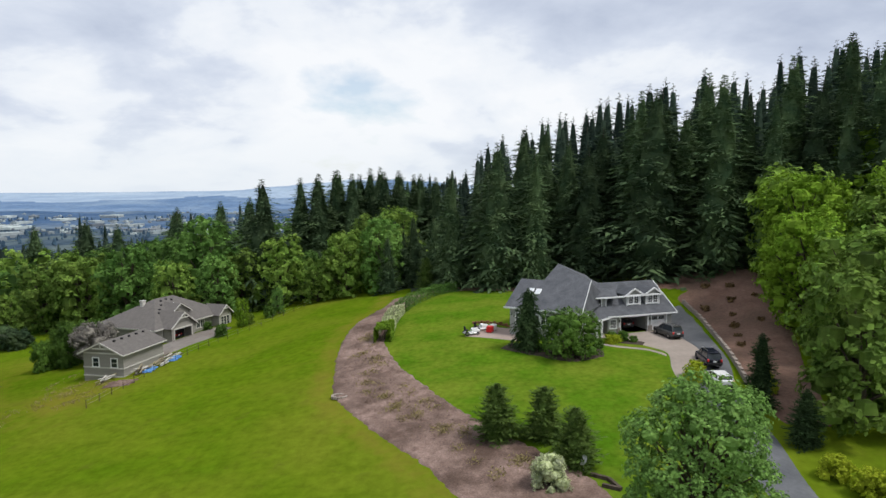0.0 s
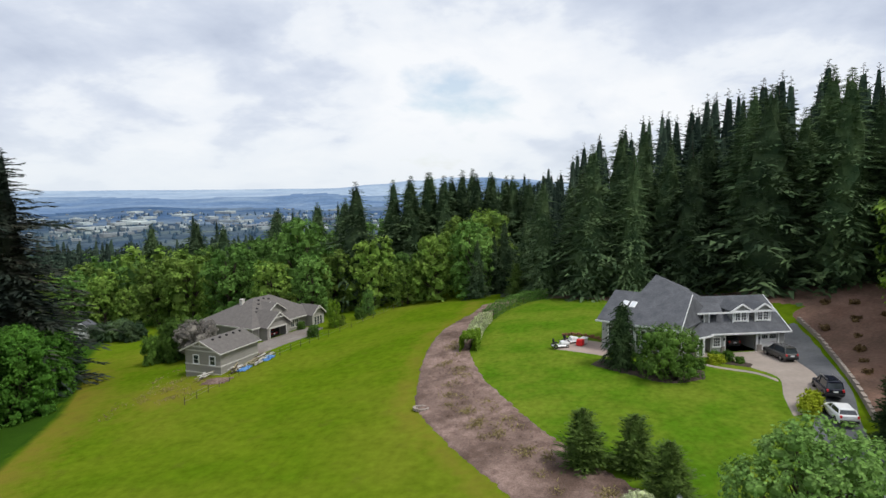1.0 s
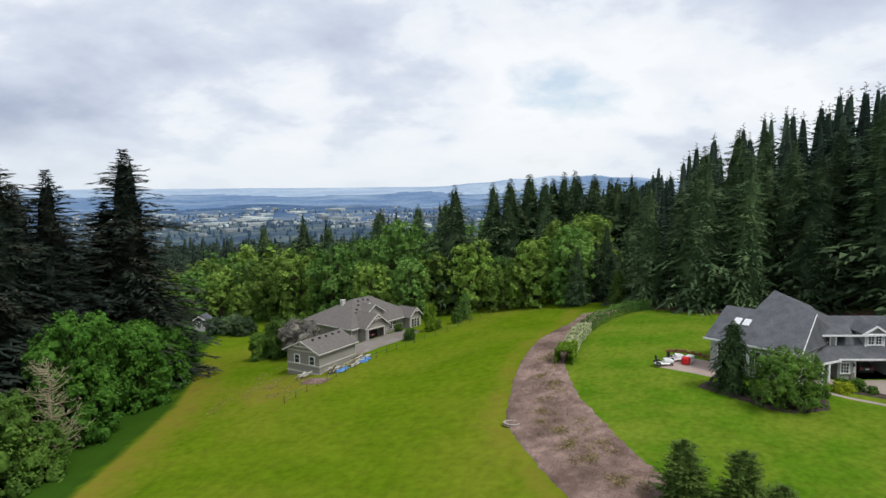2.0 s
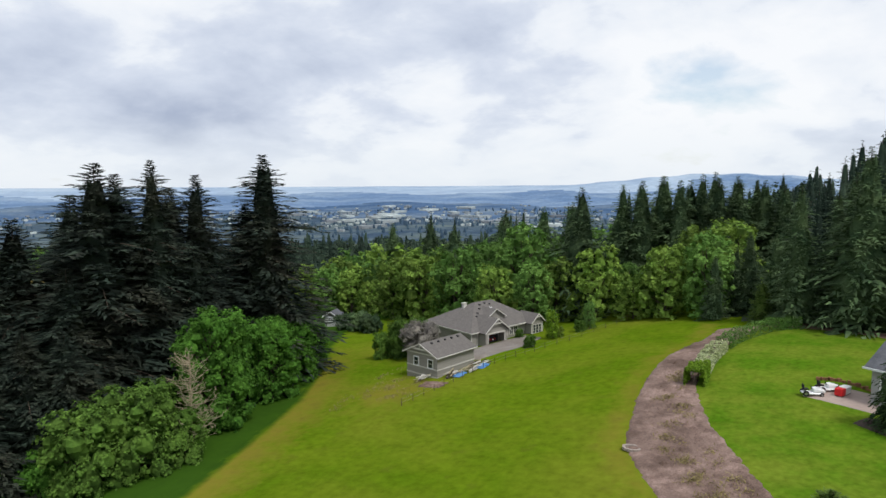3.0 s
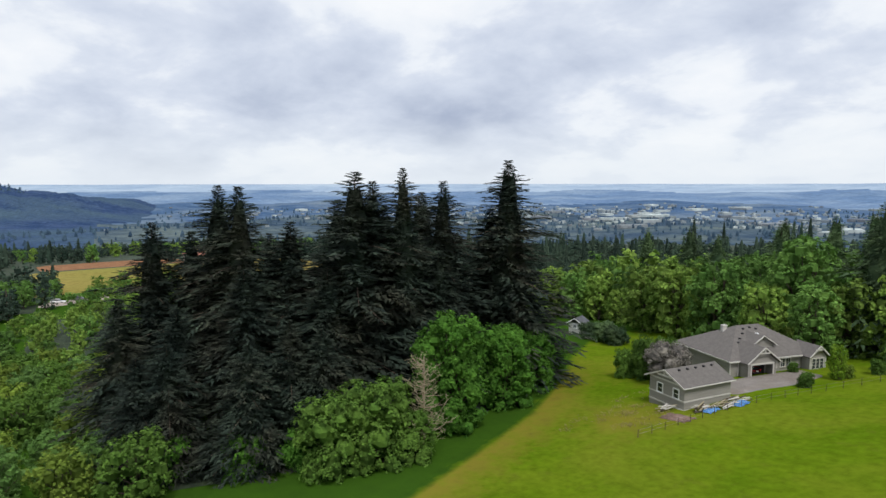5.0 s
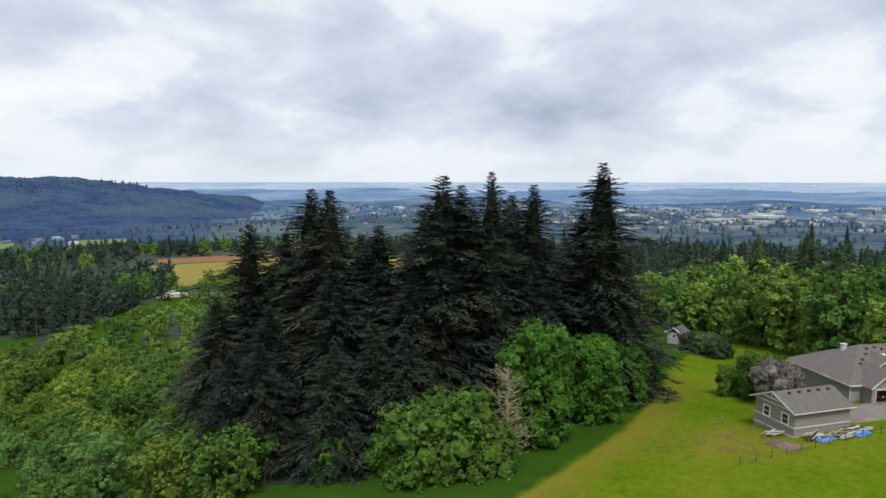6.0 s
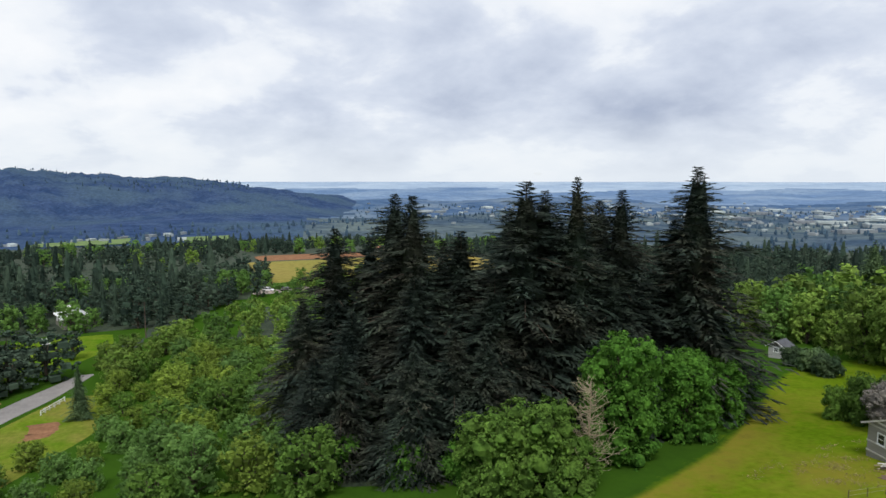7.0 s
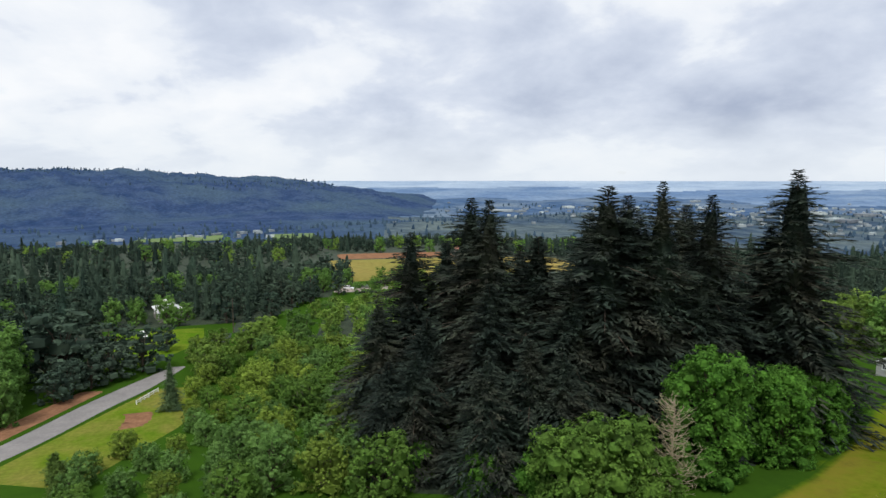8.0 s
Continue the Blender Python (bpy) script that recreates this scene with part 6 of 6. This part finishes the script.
for x, y, s in ((29.6, 45.6, 1.0), (30.6, 43.2, 1.1), (31.6, 41.4, 1.3), (26.9, 65.8, 1.1), (26.5, 64.8, 0.8), (33.2, 63.6, 0.9), (32.6, 61.4, 0.8), (34.0, 65.6, 0.7), (22.5, 80.6, 0.6), (21.6, 79.9, 0.7)):
    tree("golden_bush", rng.choice(DOMES), x, y, s, x, "round golden-green bush beside the drive", "bush", "golden bushes")
BRUSH = [broadleaf_meshes(230 + i, 0.9, 1.3, 9, 500, 0.14, "rust", 0.1) for i in range(2)]
for x, y in ((38, 80), (39.5, 84), (41, 88), (37, 73), (36, 70.5), (42.5, 92), (38.8, 92), (40, 77), (44.5, 97), (43, 84), (36.6, 76), (46, 92), (41.5, 99)):
    tree("bank_shrub", rng.choice(BRUSH), x, y, 0.8 + 0.5 * ((x * 7) % 1), x, "small rusty shrub planted on the bare bank", "shrub", "bank shrubs")
# dark shrubs, grey tree and saplings by the low house
for x, y, s in ((-97, 135, 0.72), (-92, 133, 0.66), (-103, 137, 0.6)):
    tree("dark_shrub", broadleaf_meshes(240 + int(-x), 7, 9, 18, 4500, 0.45, "fir", 0.03), x, y, s, x, "dark evergreen shrub at the meadow's end", "shrub", "dark shrubs")
tree("grey_tree", broadleaf_meshes(250, 7, 7, 18, 6500, 0.26, "greyleaf", 0.06), -58, 103.5, 1.0, 0.4, "grey-mauve leafing tree behind the outbuilding", "tree")
for x, y, s in ((-64, 105.5, 1.0), (-66.5, 107.5, 0.85), (-62.5, 109, 0.95), (-68, 104.5, 0.7)):
    tree("green_sapling", rng.choice(BUSHES), x, y, s * 0.85, x, "loose dark green tree beside the outbuilding", "tree", "trees by the outbuilding", wide=0.7)
tree("bright_sapling", BRIGHTS[0], -38.6, 119, 0.46, 0.3, "bright green young tree beside the gravel court", "tree", wide=0.65)
for x, y, s in ((-40.0, 111, 0.25), (-40.6, 113.6, 0.22), (-38.0, 121, 0.26), (-35.5, 126, 0.28), (-49.5, 104.5, 0.28), (-46.2, 121.2, 0.22)):
    tree("low_shrub", rng.choice(BUSHES + SCRUB), x, y, s, x, "low green shrub along the field's fence", "shrub", "fence shrubs")
for x, y, s in ((22.0, 81.6, 0.16), (23.4, 80.9, 0.18), (24.6, 80.2, 0.13), (17.8, 74.2, 0.14), (19.4, 77.6, 0.16)):
    tree("bed_shrub", rng.choice(BUSHES), x, y, s, x, "small dark green shrub in the planted bed", "shrub", "bed shrubs")
tree("golden_bush", DOMES[0], -50.6, 101.6, 1.3, 0.2, "yellow-green bush at the corner of the taupe house", "bush")
tree("young_birch", SCRUB_GREEN[1], -34.2, 128.5, 0.62, 1.3, "slender pale green young tree by the fence", "tree", wide=0.5)
# bleached dead tree among the shrubs
dead = new("dead_tree")
dead.matrix_basis = Matrix.Translation((-61.5, 55.5, gz(-61.5, 55.5)))
r = random.Random(8)
rows = [([(0, 0, -0.5), (0.2, 0.1, 6), (0.3, 0.2, 13)], (0.2, 0.13, 0.02))]
for i in range(150):
    z = r.uniform(2, 12.5)
    a, L = r.uniform(0, 6.28), r.uniform(1.2, 4.6) * (1.2 - z / 14)
    b = (math.cos(a) * L, math.sin(a) * L, z + L * r.uniform(0.1, 0.7))
    rows.append(([(0.02 * z, 0.01 * z, z), (b[0] * 0.5, b[1] * 0.5, z + 0.2), b], (0.05, 0.035, 0.012)))
    for _ in range(3):
        rows.append(([b, (b[0] + r.uniform(-0.6, 0.6), b[1] + r.uniform(-0.6, 0.6), b[2] + r.uniform(-0.1, 0.6))], (0.025, 0.01)))
put("branch", mesh("branch", *tubes(rows, 4), M["dead_wood"]), dead)
tagged(dead, "bleached leafless dead tree among green shrubs", "dead tree")

# ---------------------------------------------------------------- lane and far field
tagged(ribbon("lane", [(-90, -41), (-112, -33.2), (-134, -28), (-148, -23.5), (-166, -16)], [(-88, -34), (-110, -26.8), (-132, -21.2), (-146, -16.5), (-166, -12)], M["lane"], 0.10, 60, 6), "pale grey gravel lane through the hollow", "road", kind="structure")
tagged(ribbon("lane_verge", [(-148, -31), (-130, -36), (-112, -40)], [(-147, -25.5), (-133, -29), (-112, -33.8)], M["red_soil"], 0.07, 30, 6), "reddish bark verge under the roadside trees", "verge", kind="structure")
tagged(ribbon("hollow_grass", [(-96, -30), (-114, -26), (-132, -21), (-146, -15.5)], [(-88, -14), (-106, -8), (-122, -4), (-146, -8)], M["meadow_green"], 0.06, 30, 10), "rough green grass beside the lane", "grass", kind="structure")
tagged(ribbon("far_lawn", [(-165, -34), (-190, -44), (-215, -44)], [(-170, -22), (-195, -12), (-218, -14)], M["lawn"], 0.08, 24, 8), "small bright lawn among the firs", "lawn", kind="structure")
tagged(ribbon("soil_patch", [(-127.5, -18.3), (-122, -16.8), (-116, -16.6)], [(-128, -11.5), (-122, -10.6), (-117.5, -12)], M["red_soil"], 0.11, 20, 6, fray=0.25), "bare orange soil patch beside the lane", "soil", kind="structure")
tagged(ribbon("tan_field", [(-318, 26), (-335, 120), (-350, 200)], [(-440, 34), (-440, 110), (-440, 200)], M["far_field"], 0.5, 30, 20), "flat tan stubble field beyond the lane", "field", kind="structure")
tagged(ribbon("red_field", [(-446, 44), (-446, 82), (-446, 130)], [(-490, 44), (-490, 82), (-490, 130)], M["red_soil"], 0.5, 16, 10), "strip of bare red soil behind the tan field", "field", kind="structure")
tagged(ribbon("parking_pad", [(-284, 30), (-286, 44), (-290, 58)], [(-300, 32), (-302, 46), (-306, 60)], M["concrete"], 0.4, 16, 6), "pale gravel pad at the lane's end", "pad", kind="structure")
vehicle("far_truck", -293, 38, 60, 5.5, "paint_white", "white truck parked on the far gravel pad")
vehicle("far_truck", -295, 46, 70, 5.2, "paint_pewter", "grey truck parked on the far gravel pad")
vehicle("lane_van", -205, -31, 20, 5.2, "paint_white", "white van parked by the small lawn")

# white rail by the lane
rail = new("white_rail")
tagged(rail, "low white wooden rail beside the lane", "rail")
ends = spline([(-133.5, -16.6), (-137.5, -15.6), (-142.5, -14.4)], 6)
for px_, py_ in ends:
    boxes("post", [(px_, py_, gz(px_, py_) + 0.45, 0.16, 0.16, 1.1)], M["white"], rail, "white post")
for zz in (0.45, 0.85):
    for i in range(5):
        bars("board", [((*ends[i], gz(*ends[i]) + zz), (*ends[i + 1], gz(*ends[i + 1]) + zz))], M["white"], rail, "white board", 0.06, 0.16)

# roadside trees, dark pines and a small fir
tree("small_fir", FIRS[1], -127.5, -9.0, 0.36, 0.3, "small dense dark fir beside the lane", "fir tree", wide=1.25)
for x, y, s_ in ((-124, -37.5, 0.85), (-130, -41, 0.9), (-137, -42, 1.0), (-146, -45, 1.15)):
    tree("roadside_tree", rng.choice(ALDERS), x, y, s_, x, "tall green broadleaf tree beside the lane", "tree", "roadside trees")
for x, y, s_ in ((-154, -36, 0.78), (-160, -42, 0.7), (-166, -30, 0.55), (-155, -27, 0.42), (-149, -29.5, 0.36), (-144, -32, 0.34), (-139, -33, 0.32), (-163, -22, 0.5)):
    tree("roadside_pine", rng.choice(ROUND_PINES), x, y, s_ * 1.5, x, "dark spreading pine beside the lane", "pine", "roadside pines", wide=1.4)
for x, y in ((-84, -14), (-88, -15), (-92, -17)):
    tree("low_fir", rng.choice(CONES), x, y, 0.9, x, "low dark conifer in the grass", "conifer", "low conifers")
for x, y, s_ in ((-175, -6, 0.6), (-180, 2, 0.65), (-186, 6, 0.7), (-170, -10, 0.55), (-162, -7, 0.5), (-157, -4, 0.55), (-152, -5, 0.45)):
    tree("yellow_shrub", rng.choice(LIMES), x, y, s_, x, "bright yellow-green shrub beyond the lane", "shrub", "yellow shrubs", wide=1.3)

# farm sheds among the firs
for x, y, deg, L_, W_, mt in ((-238, -30, 20, 14, 8, "white"), (-196, -72, 30, 14, 10, "roof_tan"), (-455, 140, 20, 22, 12, "roof_red")):
    e = house_frame("farm_building", x, y, gz(x, y) + 0.2, deg, "low farm building with a pale gabled roof" if mt == "white" else "far house with a gabled roof", "farm building")
    hh = 4.5 if mt != "white" else 3.4
    prism("wall", [(-L_ / 2, -W_ / 2), (L_ / 2, -W_ / 2), (L_ / 2, W_ / 2), (-L_ / 2, W_ / 2)], -3, hh, M["wall_tan"], e)
    slabs("roof", [[(-L_ / 2 - 0.5, -W_ / 2 - 0.5, hh - 0.1), (L_ / 2 + 0.5, -W_ / 2 - 0.5, hh - 0.1), (L_ / 2 + 0.5, 0, hh + 2.4), (-L_ / 2 - 0.5, 0, hh + 2.4)],
                   [(-L_ / 2 - 0.5, W_ / 2 + 0.5, hh - 0.1), (L_ / 2 + 0.5, W_ / 2 + 0.5, hh - 0.1), (L_ / 2 + 0.5, 0, hh + 2.4), (-L_ / 2 - 0.5, 0, hh + 2.4)]], M[mt], e, 0.15)
    for o in (-0.25, 0.1, 0.35):
        window(e, (L_ * o, -W_ / 2, 1.5), -90, 1.2, 1.3, 2, 2)
for x, y in ((-262, 20), (-206, -5)):
    e = new("utility_pole")
    e.matrix_basis = Matrix.Translation((x, y, gz(x, y)))
    tagged(e, "tall grey wooden utility pole by the lane", "pole")
    put("pole", mesh("pole", *tube([(0, 0, -1), (0, 0, 11)], (0.2, 0.14), 8), M["bark"], True), e)
    boxes("cross_arm", [(0, 0, 10.2, 2.4, 0.14, 0.14)], M["bark"], e)

# ---------------------------------------------------------------- fence, clutter, small things
fence = new("field_fence")
tagged(fence, "old thin wooden post fence along the field", "fence")
fl = spline([(-45.2, 77.3), (-43.6, 85), (-42.2, 93), (-39.6, 102), (-36.6, 110), (-32.5, 122), (-28.6, 136)], 22)
for i, (a, b) in enumerate(fl):
    put("post", mesh("post", *tube([(a, b, gz(a, b) - 0.3), (a + 0.05 * math.sin(i), b, gz(a, b) + 1.1)], (0.05, 0.04), 6), M["bark"]), fence)
for zz in (0.5, 1.0):
    for i in range(len(fl) - 1):
        bars("wire", [((*fl[i], gz(*fl[i]) + zz), (*fl[i + 1], gz(*fl[i + 1]) + zz))], M["rim"], fence, "thin grey wire", 0.015, 0.015)

r = random.Random(21)


def heap(name, x, y, w_, d_, h_, mat, label, category, seed):
    """A rumpled heap, such as a tarpaulin over things."""
    n = 14
    v, f = [], []
    for i in range(n):
        for j in range(n):
            u, t = i / (n - 1) * 2 - 1, j / (n - 1) * 2 - 1
            q = max(0, 1 - max(abs(u), abs(t)) ** 3)
            z = h_ * q * (0.55 + 0.45 * noise.noise(Vector((u * 2.2, t * 2.2, seed)))) + 0.1 * noise.noise(Vector((u * 6, t * 6, seed)))
            px_, py_ = x + u * w_ / 2 * (1 + 0.15 * math.sin(j + seed)), y + t * d_ / 2
            v.append((px_, py_, gz(px_, py_) + max(z, -0.02) + 0.08))
    f = [(i * n + j, (i + 1) * n + j, (i + 1) * n + j + 1, i * n + j + 1) for i in range(n - 1) for j in range(n - 1)]
    return tagged(put(name, mesh(name, v, f, mat)), label, category)


heap("blue_tarp", -43.8, 91.6, 1.5, 2.5, 0.7, M["blue"], "crumpled blue tarpaulin over stored things", "tarp", 2.0)
heap("blue_tarp", -42.2, 96.6, 1.5, 2.8, 0.6, M["blue"], "flat blue tarpaulin beside the lumber pile", "tarp", 5.0)
heap("grey_tarp", -42.9, 95.0, 1.0, 1.6, 0.4, M["white_tan"], "pale grey sheet over stored things", "tarp", 8.0)
heap("soil_heap", -45.6, 86.4, 4.0, 2.6, 0.5, M["mulch"], "low heap of brown soil by the field", "soil heap", 9.0)
for j, (x, y, n_) in enumerate(((-44.6, 90.4, 12), (-43.0, 94.0, 9), (-43.3, 96.0, 12), (-44.0, 91.6, 9), (-42.4, 97.8, 7), (-48.6, 88.2, 9))):
    pile = new("lumber_pile")
    tagged(pile, "untidy pile of old boards and poles", "lumber pile")
    for i in range(n_):
        a = r.uniform(-0.4, 0.5) + 1.2
        L_ = r.uniform(1.2, 2.6)
        ox, oy = x + r.uniform(-0.6, 0.6), y + r.uniform(-0.6, 0.6)
        z = gz(ox, oy) + 0.12 + 0.07 * i
        bars("board", [((ox - math.cos(a) * L_ / 2, oy - math.sin(a) * L_ / 2, z), (ox + math.cos(a) * L_ / 2, oy + math.sin(a) * L_ / 2, z + r.uniform(-0.05, 0.5)))], M[r.choice(("dead_wood", "bark", "white_tan"))], pile, "", 0.18, 0.08)

# ride-on mowers and chest on the patio
for x, y, deg in ((3.6, 85.2, 20), (5.0, 87.0, 35)):
    e = new("ride_on_mower")
    e.matrix_basis = pose(x, y, gz(x, y) + 0.17, 0, 0, deg)
    tagged(e, "white and black ride-on mower on the patio", "mower")
    loft("hood", [(0.2, 0.36, 0.4, 0.7, 0.85, 0.3), (0.6, 0.4, 0.38, 0.75, 0.92, 0.32), (1.2, 0.36, 0.38, 0.68, 0.8, 0.28), (1.4, 0.28, 0.42, 0.6, 0.68, 0.22)], M["paint_white"], e)
    boxes("deck", [(0.05, 0, 0.3, 1.9, 1.0, 0.16)], M["paint_white"], e, "white mower deck", 0.04)
    boxes("seat", [(-0.5, 0, 0.72, 0.5, 0.5, 0.14), (-0.78, 0, 1.0, 0.12, 0.5, 0.5)], M["tyre"], e, "black seat", 0.04)
    bars("steering_column", [((0.15, 0, 0.7), (-0.05, 0, 1.15))], M["tyre"], e, "", 0.06, 0.06)
    for s_ in (-1, 1):
        for wx, sc in ((-0.6, 0.85), (1.0, 0.6)):
            t_ = put("tyre", WHEEL[0], e, "black rubber tyre", Matrix.Translation((wx, s_ * 0.48, 0.36 * sc)) @ Matrix.Diagonal((sc, sc, sc, 1)))
            put("rim", WHEEL[1], t_)
ch = new("red_chest")
ch.matrix_basis = pose(6.4, 86.0, gz(6.4, 86) + 0.17, 0, 0, 65)
tagged(ch, "red and white wheeled chest on the patio", "chest")
boxes("chest_body", [(0, 0, 0.45, 0.9, 0.8, 0.8)], M["red"], ch, "bright red box", 0.05)
boxes("chest_frame", [(1.1, 0, 0.4, 1.3, 0.75, 0.7), (1.1, 0, 0.8, 1.4, 0.85, 0.08)], M["paint_white"], ch, "white frame", 0.04)
boxes("black_box", [(0, 0, 0.3, 1.0, 0.7, 0.6)], M["dark"]).matrix_basis = pose(5.9, 87.6, gz(5.9, 87.6) + 0.15, 0, 0, 20)
tagged(bpy.data.objects["black_box"], "low black box on the patio", "box")
wallp = new("patio_kerb")
tagged(wallp, "curved row of reddish stones round the patio", "stone edging")
st = mesh("stone", *box_data(0, 0, 0.16, 0.42, 0.3, 0.36), M["red_soil"])
for i, (a, b) in enumerate(spline([(4.4, 90.9), (6.2, 91.2), (8.2, 90.4), (9.8, 89.0)], 14)):
    o = put("stone", st, wallp)
    o.matrix_basis = Matrix.Translation((a, b, gz(a, b) + 0.1)) @ Matrix.Rotation(i * 0.7, 4, "Z") @ Matrix.Diagonal((1 + 0.2 * math.sin(i * 5), 1, 1 + 0.3 * math.sin(i * 3), 1))
e = new("stone_ring")
e.matrix_basis = Matrix.Translation((-11.6, 68.0, gz(-11.6, 68) + 0.18))
tagged(e, "small ring of pale stones in the mulch", "stone ring")
st2 = mesh("stone", *box_data(0, 0, 0.06, 0.34, 0.26, 0.28), M["concrete"])
for i in range(13):
    o = put("stone", st2, e)
    o.matrix_basis = Matrix.Translation((0.8 * math.cos(i * 0.483), 0.62 * math.sin(i * 0.483), 0)) @ Matrix.Rotation(i * 0.483 + 1.57, 4, "Z")
dish = new("satellite_dish")
dish.matrix_basis = pose(11.0, 48.0, gz(11, 48) + 0.1, 0, 0, 200)
tagged(dish, "small white satellite dish on a post", "satellite dish")
v, f = [(0, 0, 0)], []
for k_, rr in enumerate((0.25, 0.45)):
    v += [(0.25 * rr * rr, rr * math.cos(a * 0.5236), rr * math.sin(a * 0.5236)) for a in range(12)]
f += [(0, 1 + a, 1 + (a + 1) % 12) for a in range(12)] + [(1 + a, 13 + a, 13 + (a + 1) % 12, 1 + (a + 1) % 12) for a in range(12)]
put("reflector", mesh("reflector", v, f, M["white"], True), dish, "white dish", Matrix.Translation((0, 0, 0.9)) @ Matrix.Rotation(-0.5, 4, "Y"))
put("post", mesh("post", *tube([(0, 0, -0.2), (0, 0, 0.9)], (0.04, 0.04), 6), M["rim"]), dish)
edge = new("timber_edging")
tagged(edge, "low weathered timber edging at the bed's end", "edging")
for (ax, ay), (bx, by) in (((11.4, 47.2), (12.6, 46.4)), ((11.9, 45.6), (13.1, 44.9)), ((12.6, 46.4), (13.1, 44.9))):
    bars("timber", [((ax, ay, gz(ax, ay) + 0.22), (bx, by, gz(bx, by) + 0.22))], M["bark"], edge, "", 0.25, 0.3)

# dead tufts and clods on the mulch, weeds in the meadow
rn = np.random.default_rng(77)
la = spline([(-12, 98), (-12.5, 87), (-11.5, 77), (-9.5, 68.5), (-4.5, 59), (1.2, 51), (6, 43)], 200)
lb = spline([(-9, 100), (-9.5, 88), (-7.5, 78), (-3.5, 68), (0.8, 60.5), (5, 54), (10, 46.5)], 200)
P, N = [], []
clods = []
for i in range(46):
    k_ = int(rn.integers(20, 190))
    u_ = rn.uniform(0.05, 0.95)
    c_ = la[k_] * (1 - u_) + lb[k_] * u_
    n_ = int(rn.integers(25, 90))
    q_ = rn.normal(0, 0.45, (n_, 2)) + c_
    P.append(np.column_stack([q_, ground_z(q_[:, 0], q_[:, 1]) + 0.22 + rn.uniform(0, 0.28, n_)]))
    N.append(rn.normal(0, 1, (n_, 3)))
v, f = leaf_quads(np.vstack(P), np.vstack(N), 0.34, rn, 0.22, 0.2)
tagged(put("dead_tufts", mesh("dead_tufts", v, f, M["straw"])), "dry straw-coloured tufts on the mulch", "dry weeds", kind="stuff")
v, f = [], []
for i in range(420):
    k_ = int(rn.integers(5, 195))
    u_ = rn.uniform(-0.1, 1.1)
    c_ = la[k_] * (1 - u_) + lb[k_] * u_
    s_ = rn.uniform(0.08, 0.32) * (1.8 if rn.uniform() < 0.08 else 1)
    z = gz(*c_) + 0.2
    base = len(v)
    a0 = rn.uniform(0, 6)
    v += [(c_[0] + s_ * math.cos(a0 + t * 1.2566) * rn.uniform(0.7, 1.2), c_[1] + s_ * math.sin(a0 + t * 1.2566) * rn.uniform(0.7, 1.2), z - 0.05) for t in range(5)]
    v += [(c_[0] + rn.uniform(-0.2, 0.2) * s_, c_[1], z + s_ * rn.uniform(0.35, 0.8))]
    f += [(base + t, base + (t + 1) % 5, base + 5) for t in range(5)]
tagged(put("mulch_clods", mesh("mulch_clods", v, f, M["mulch"])), "brown clods and bark lumps on the mulch strip", "clods", kind="stuff")
P, N = [], []
for i in range(36):
    cx_, cy_ = rn.normal(-51.5, 3.2), rn.normal(84, 5)
    n_ = int(rn.integers(12, 40))
    q_ = rn.normal(0, 0.5, (n_, 2)) + (cx_, cy_)
    P.append(np.column_stack([q_, ground_z(q_[:, 0], q_[:, 1]) + 0.08 + rn.uniform(0, 0.3, n_)]))
    N.append(rn.normal(0, 1, (n_, 3)))
v, f = leaf_quads(np.vstack(P), np.vstack(N), 0.26, rn, 0.3, 0.2)
tagged(put("meadow_weeds", mesh("meadow_weeds", v, f, M["straw"])), "pale dry grass tufts in the meadow", "weeds", kind="stuff")
# far green pastures before the ridge
for name_, pa, pb in (("far_pasture", [(-900, -200), (-905, -140), (-915, -90)], [(-1030, -215), (-1040, -150), (-1050, -95)]), ("far_pasture", [(-930, -20), (-935, 10), (-940, 40)], [(-1010, -25), (-1015, 10), (-1020, 40)])):
    pa_, pb_ = spline(pa, 20), spline(pb, 20)
    g_ = pa_[:, None] * (1 - np.linspace(0, 1, 8)[None, :, None]) + pb_[:, None] * np.linspace(0, 1, 8)[None, :, None]
    z_ = blended(g_[..., 0], g_[..., 1]) + 0.9
    v_ = np.dstack([g_, z_]).reshape(-1, 3)
    tagged(put(name_, mesh(name_, v_, [(i * 8 + j, i * 8 + j + 1, (i + 1) * 8 + j + 1, (i + 1) * 8 + j) for i in range(19) for j in range(7)], M["pasture"], True)), "pale green pasture below the far ridge", "pasture", kind="structure")
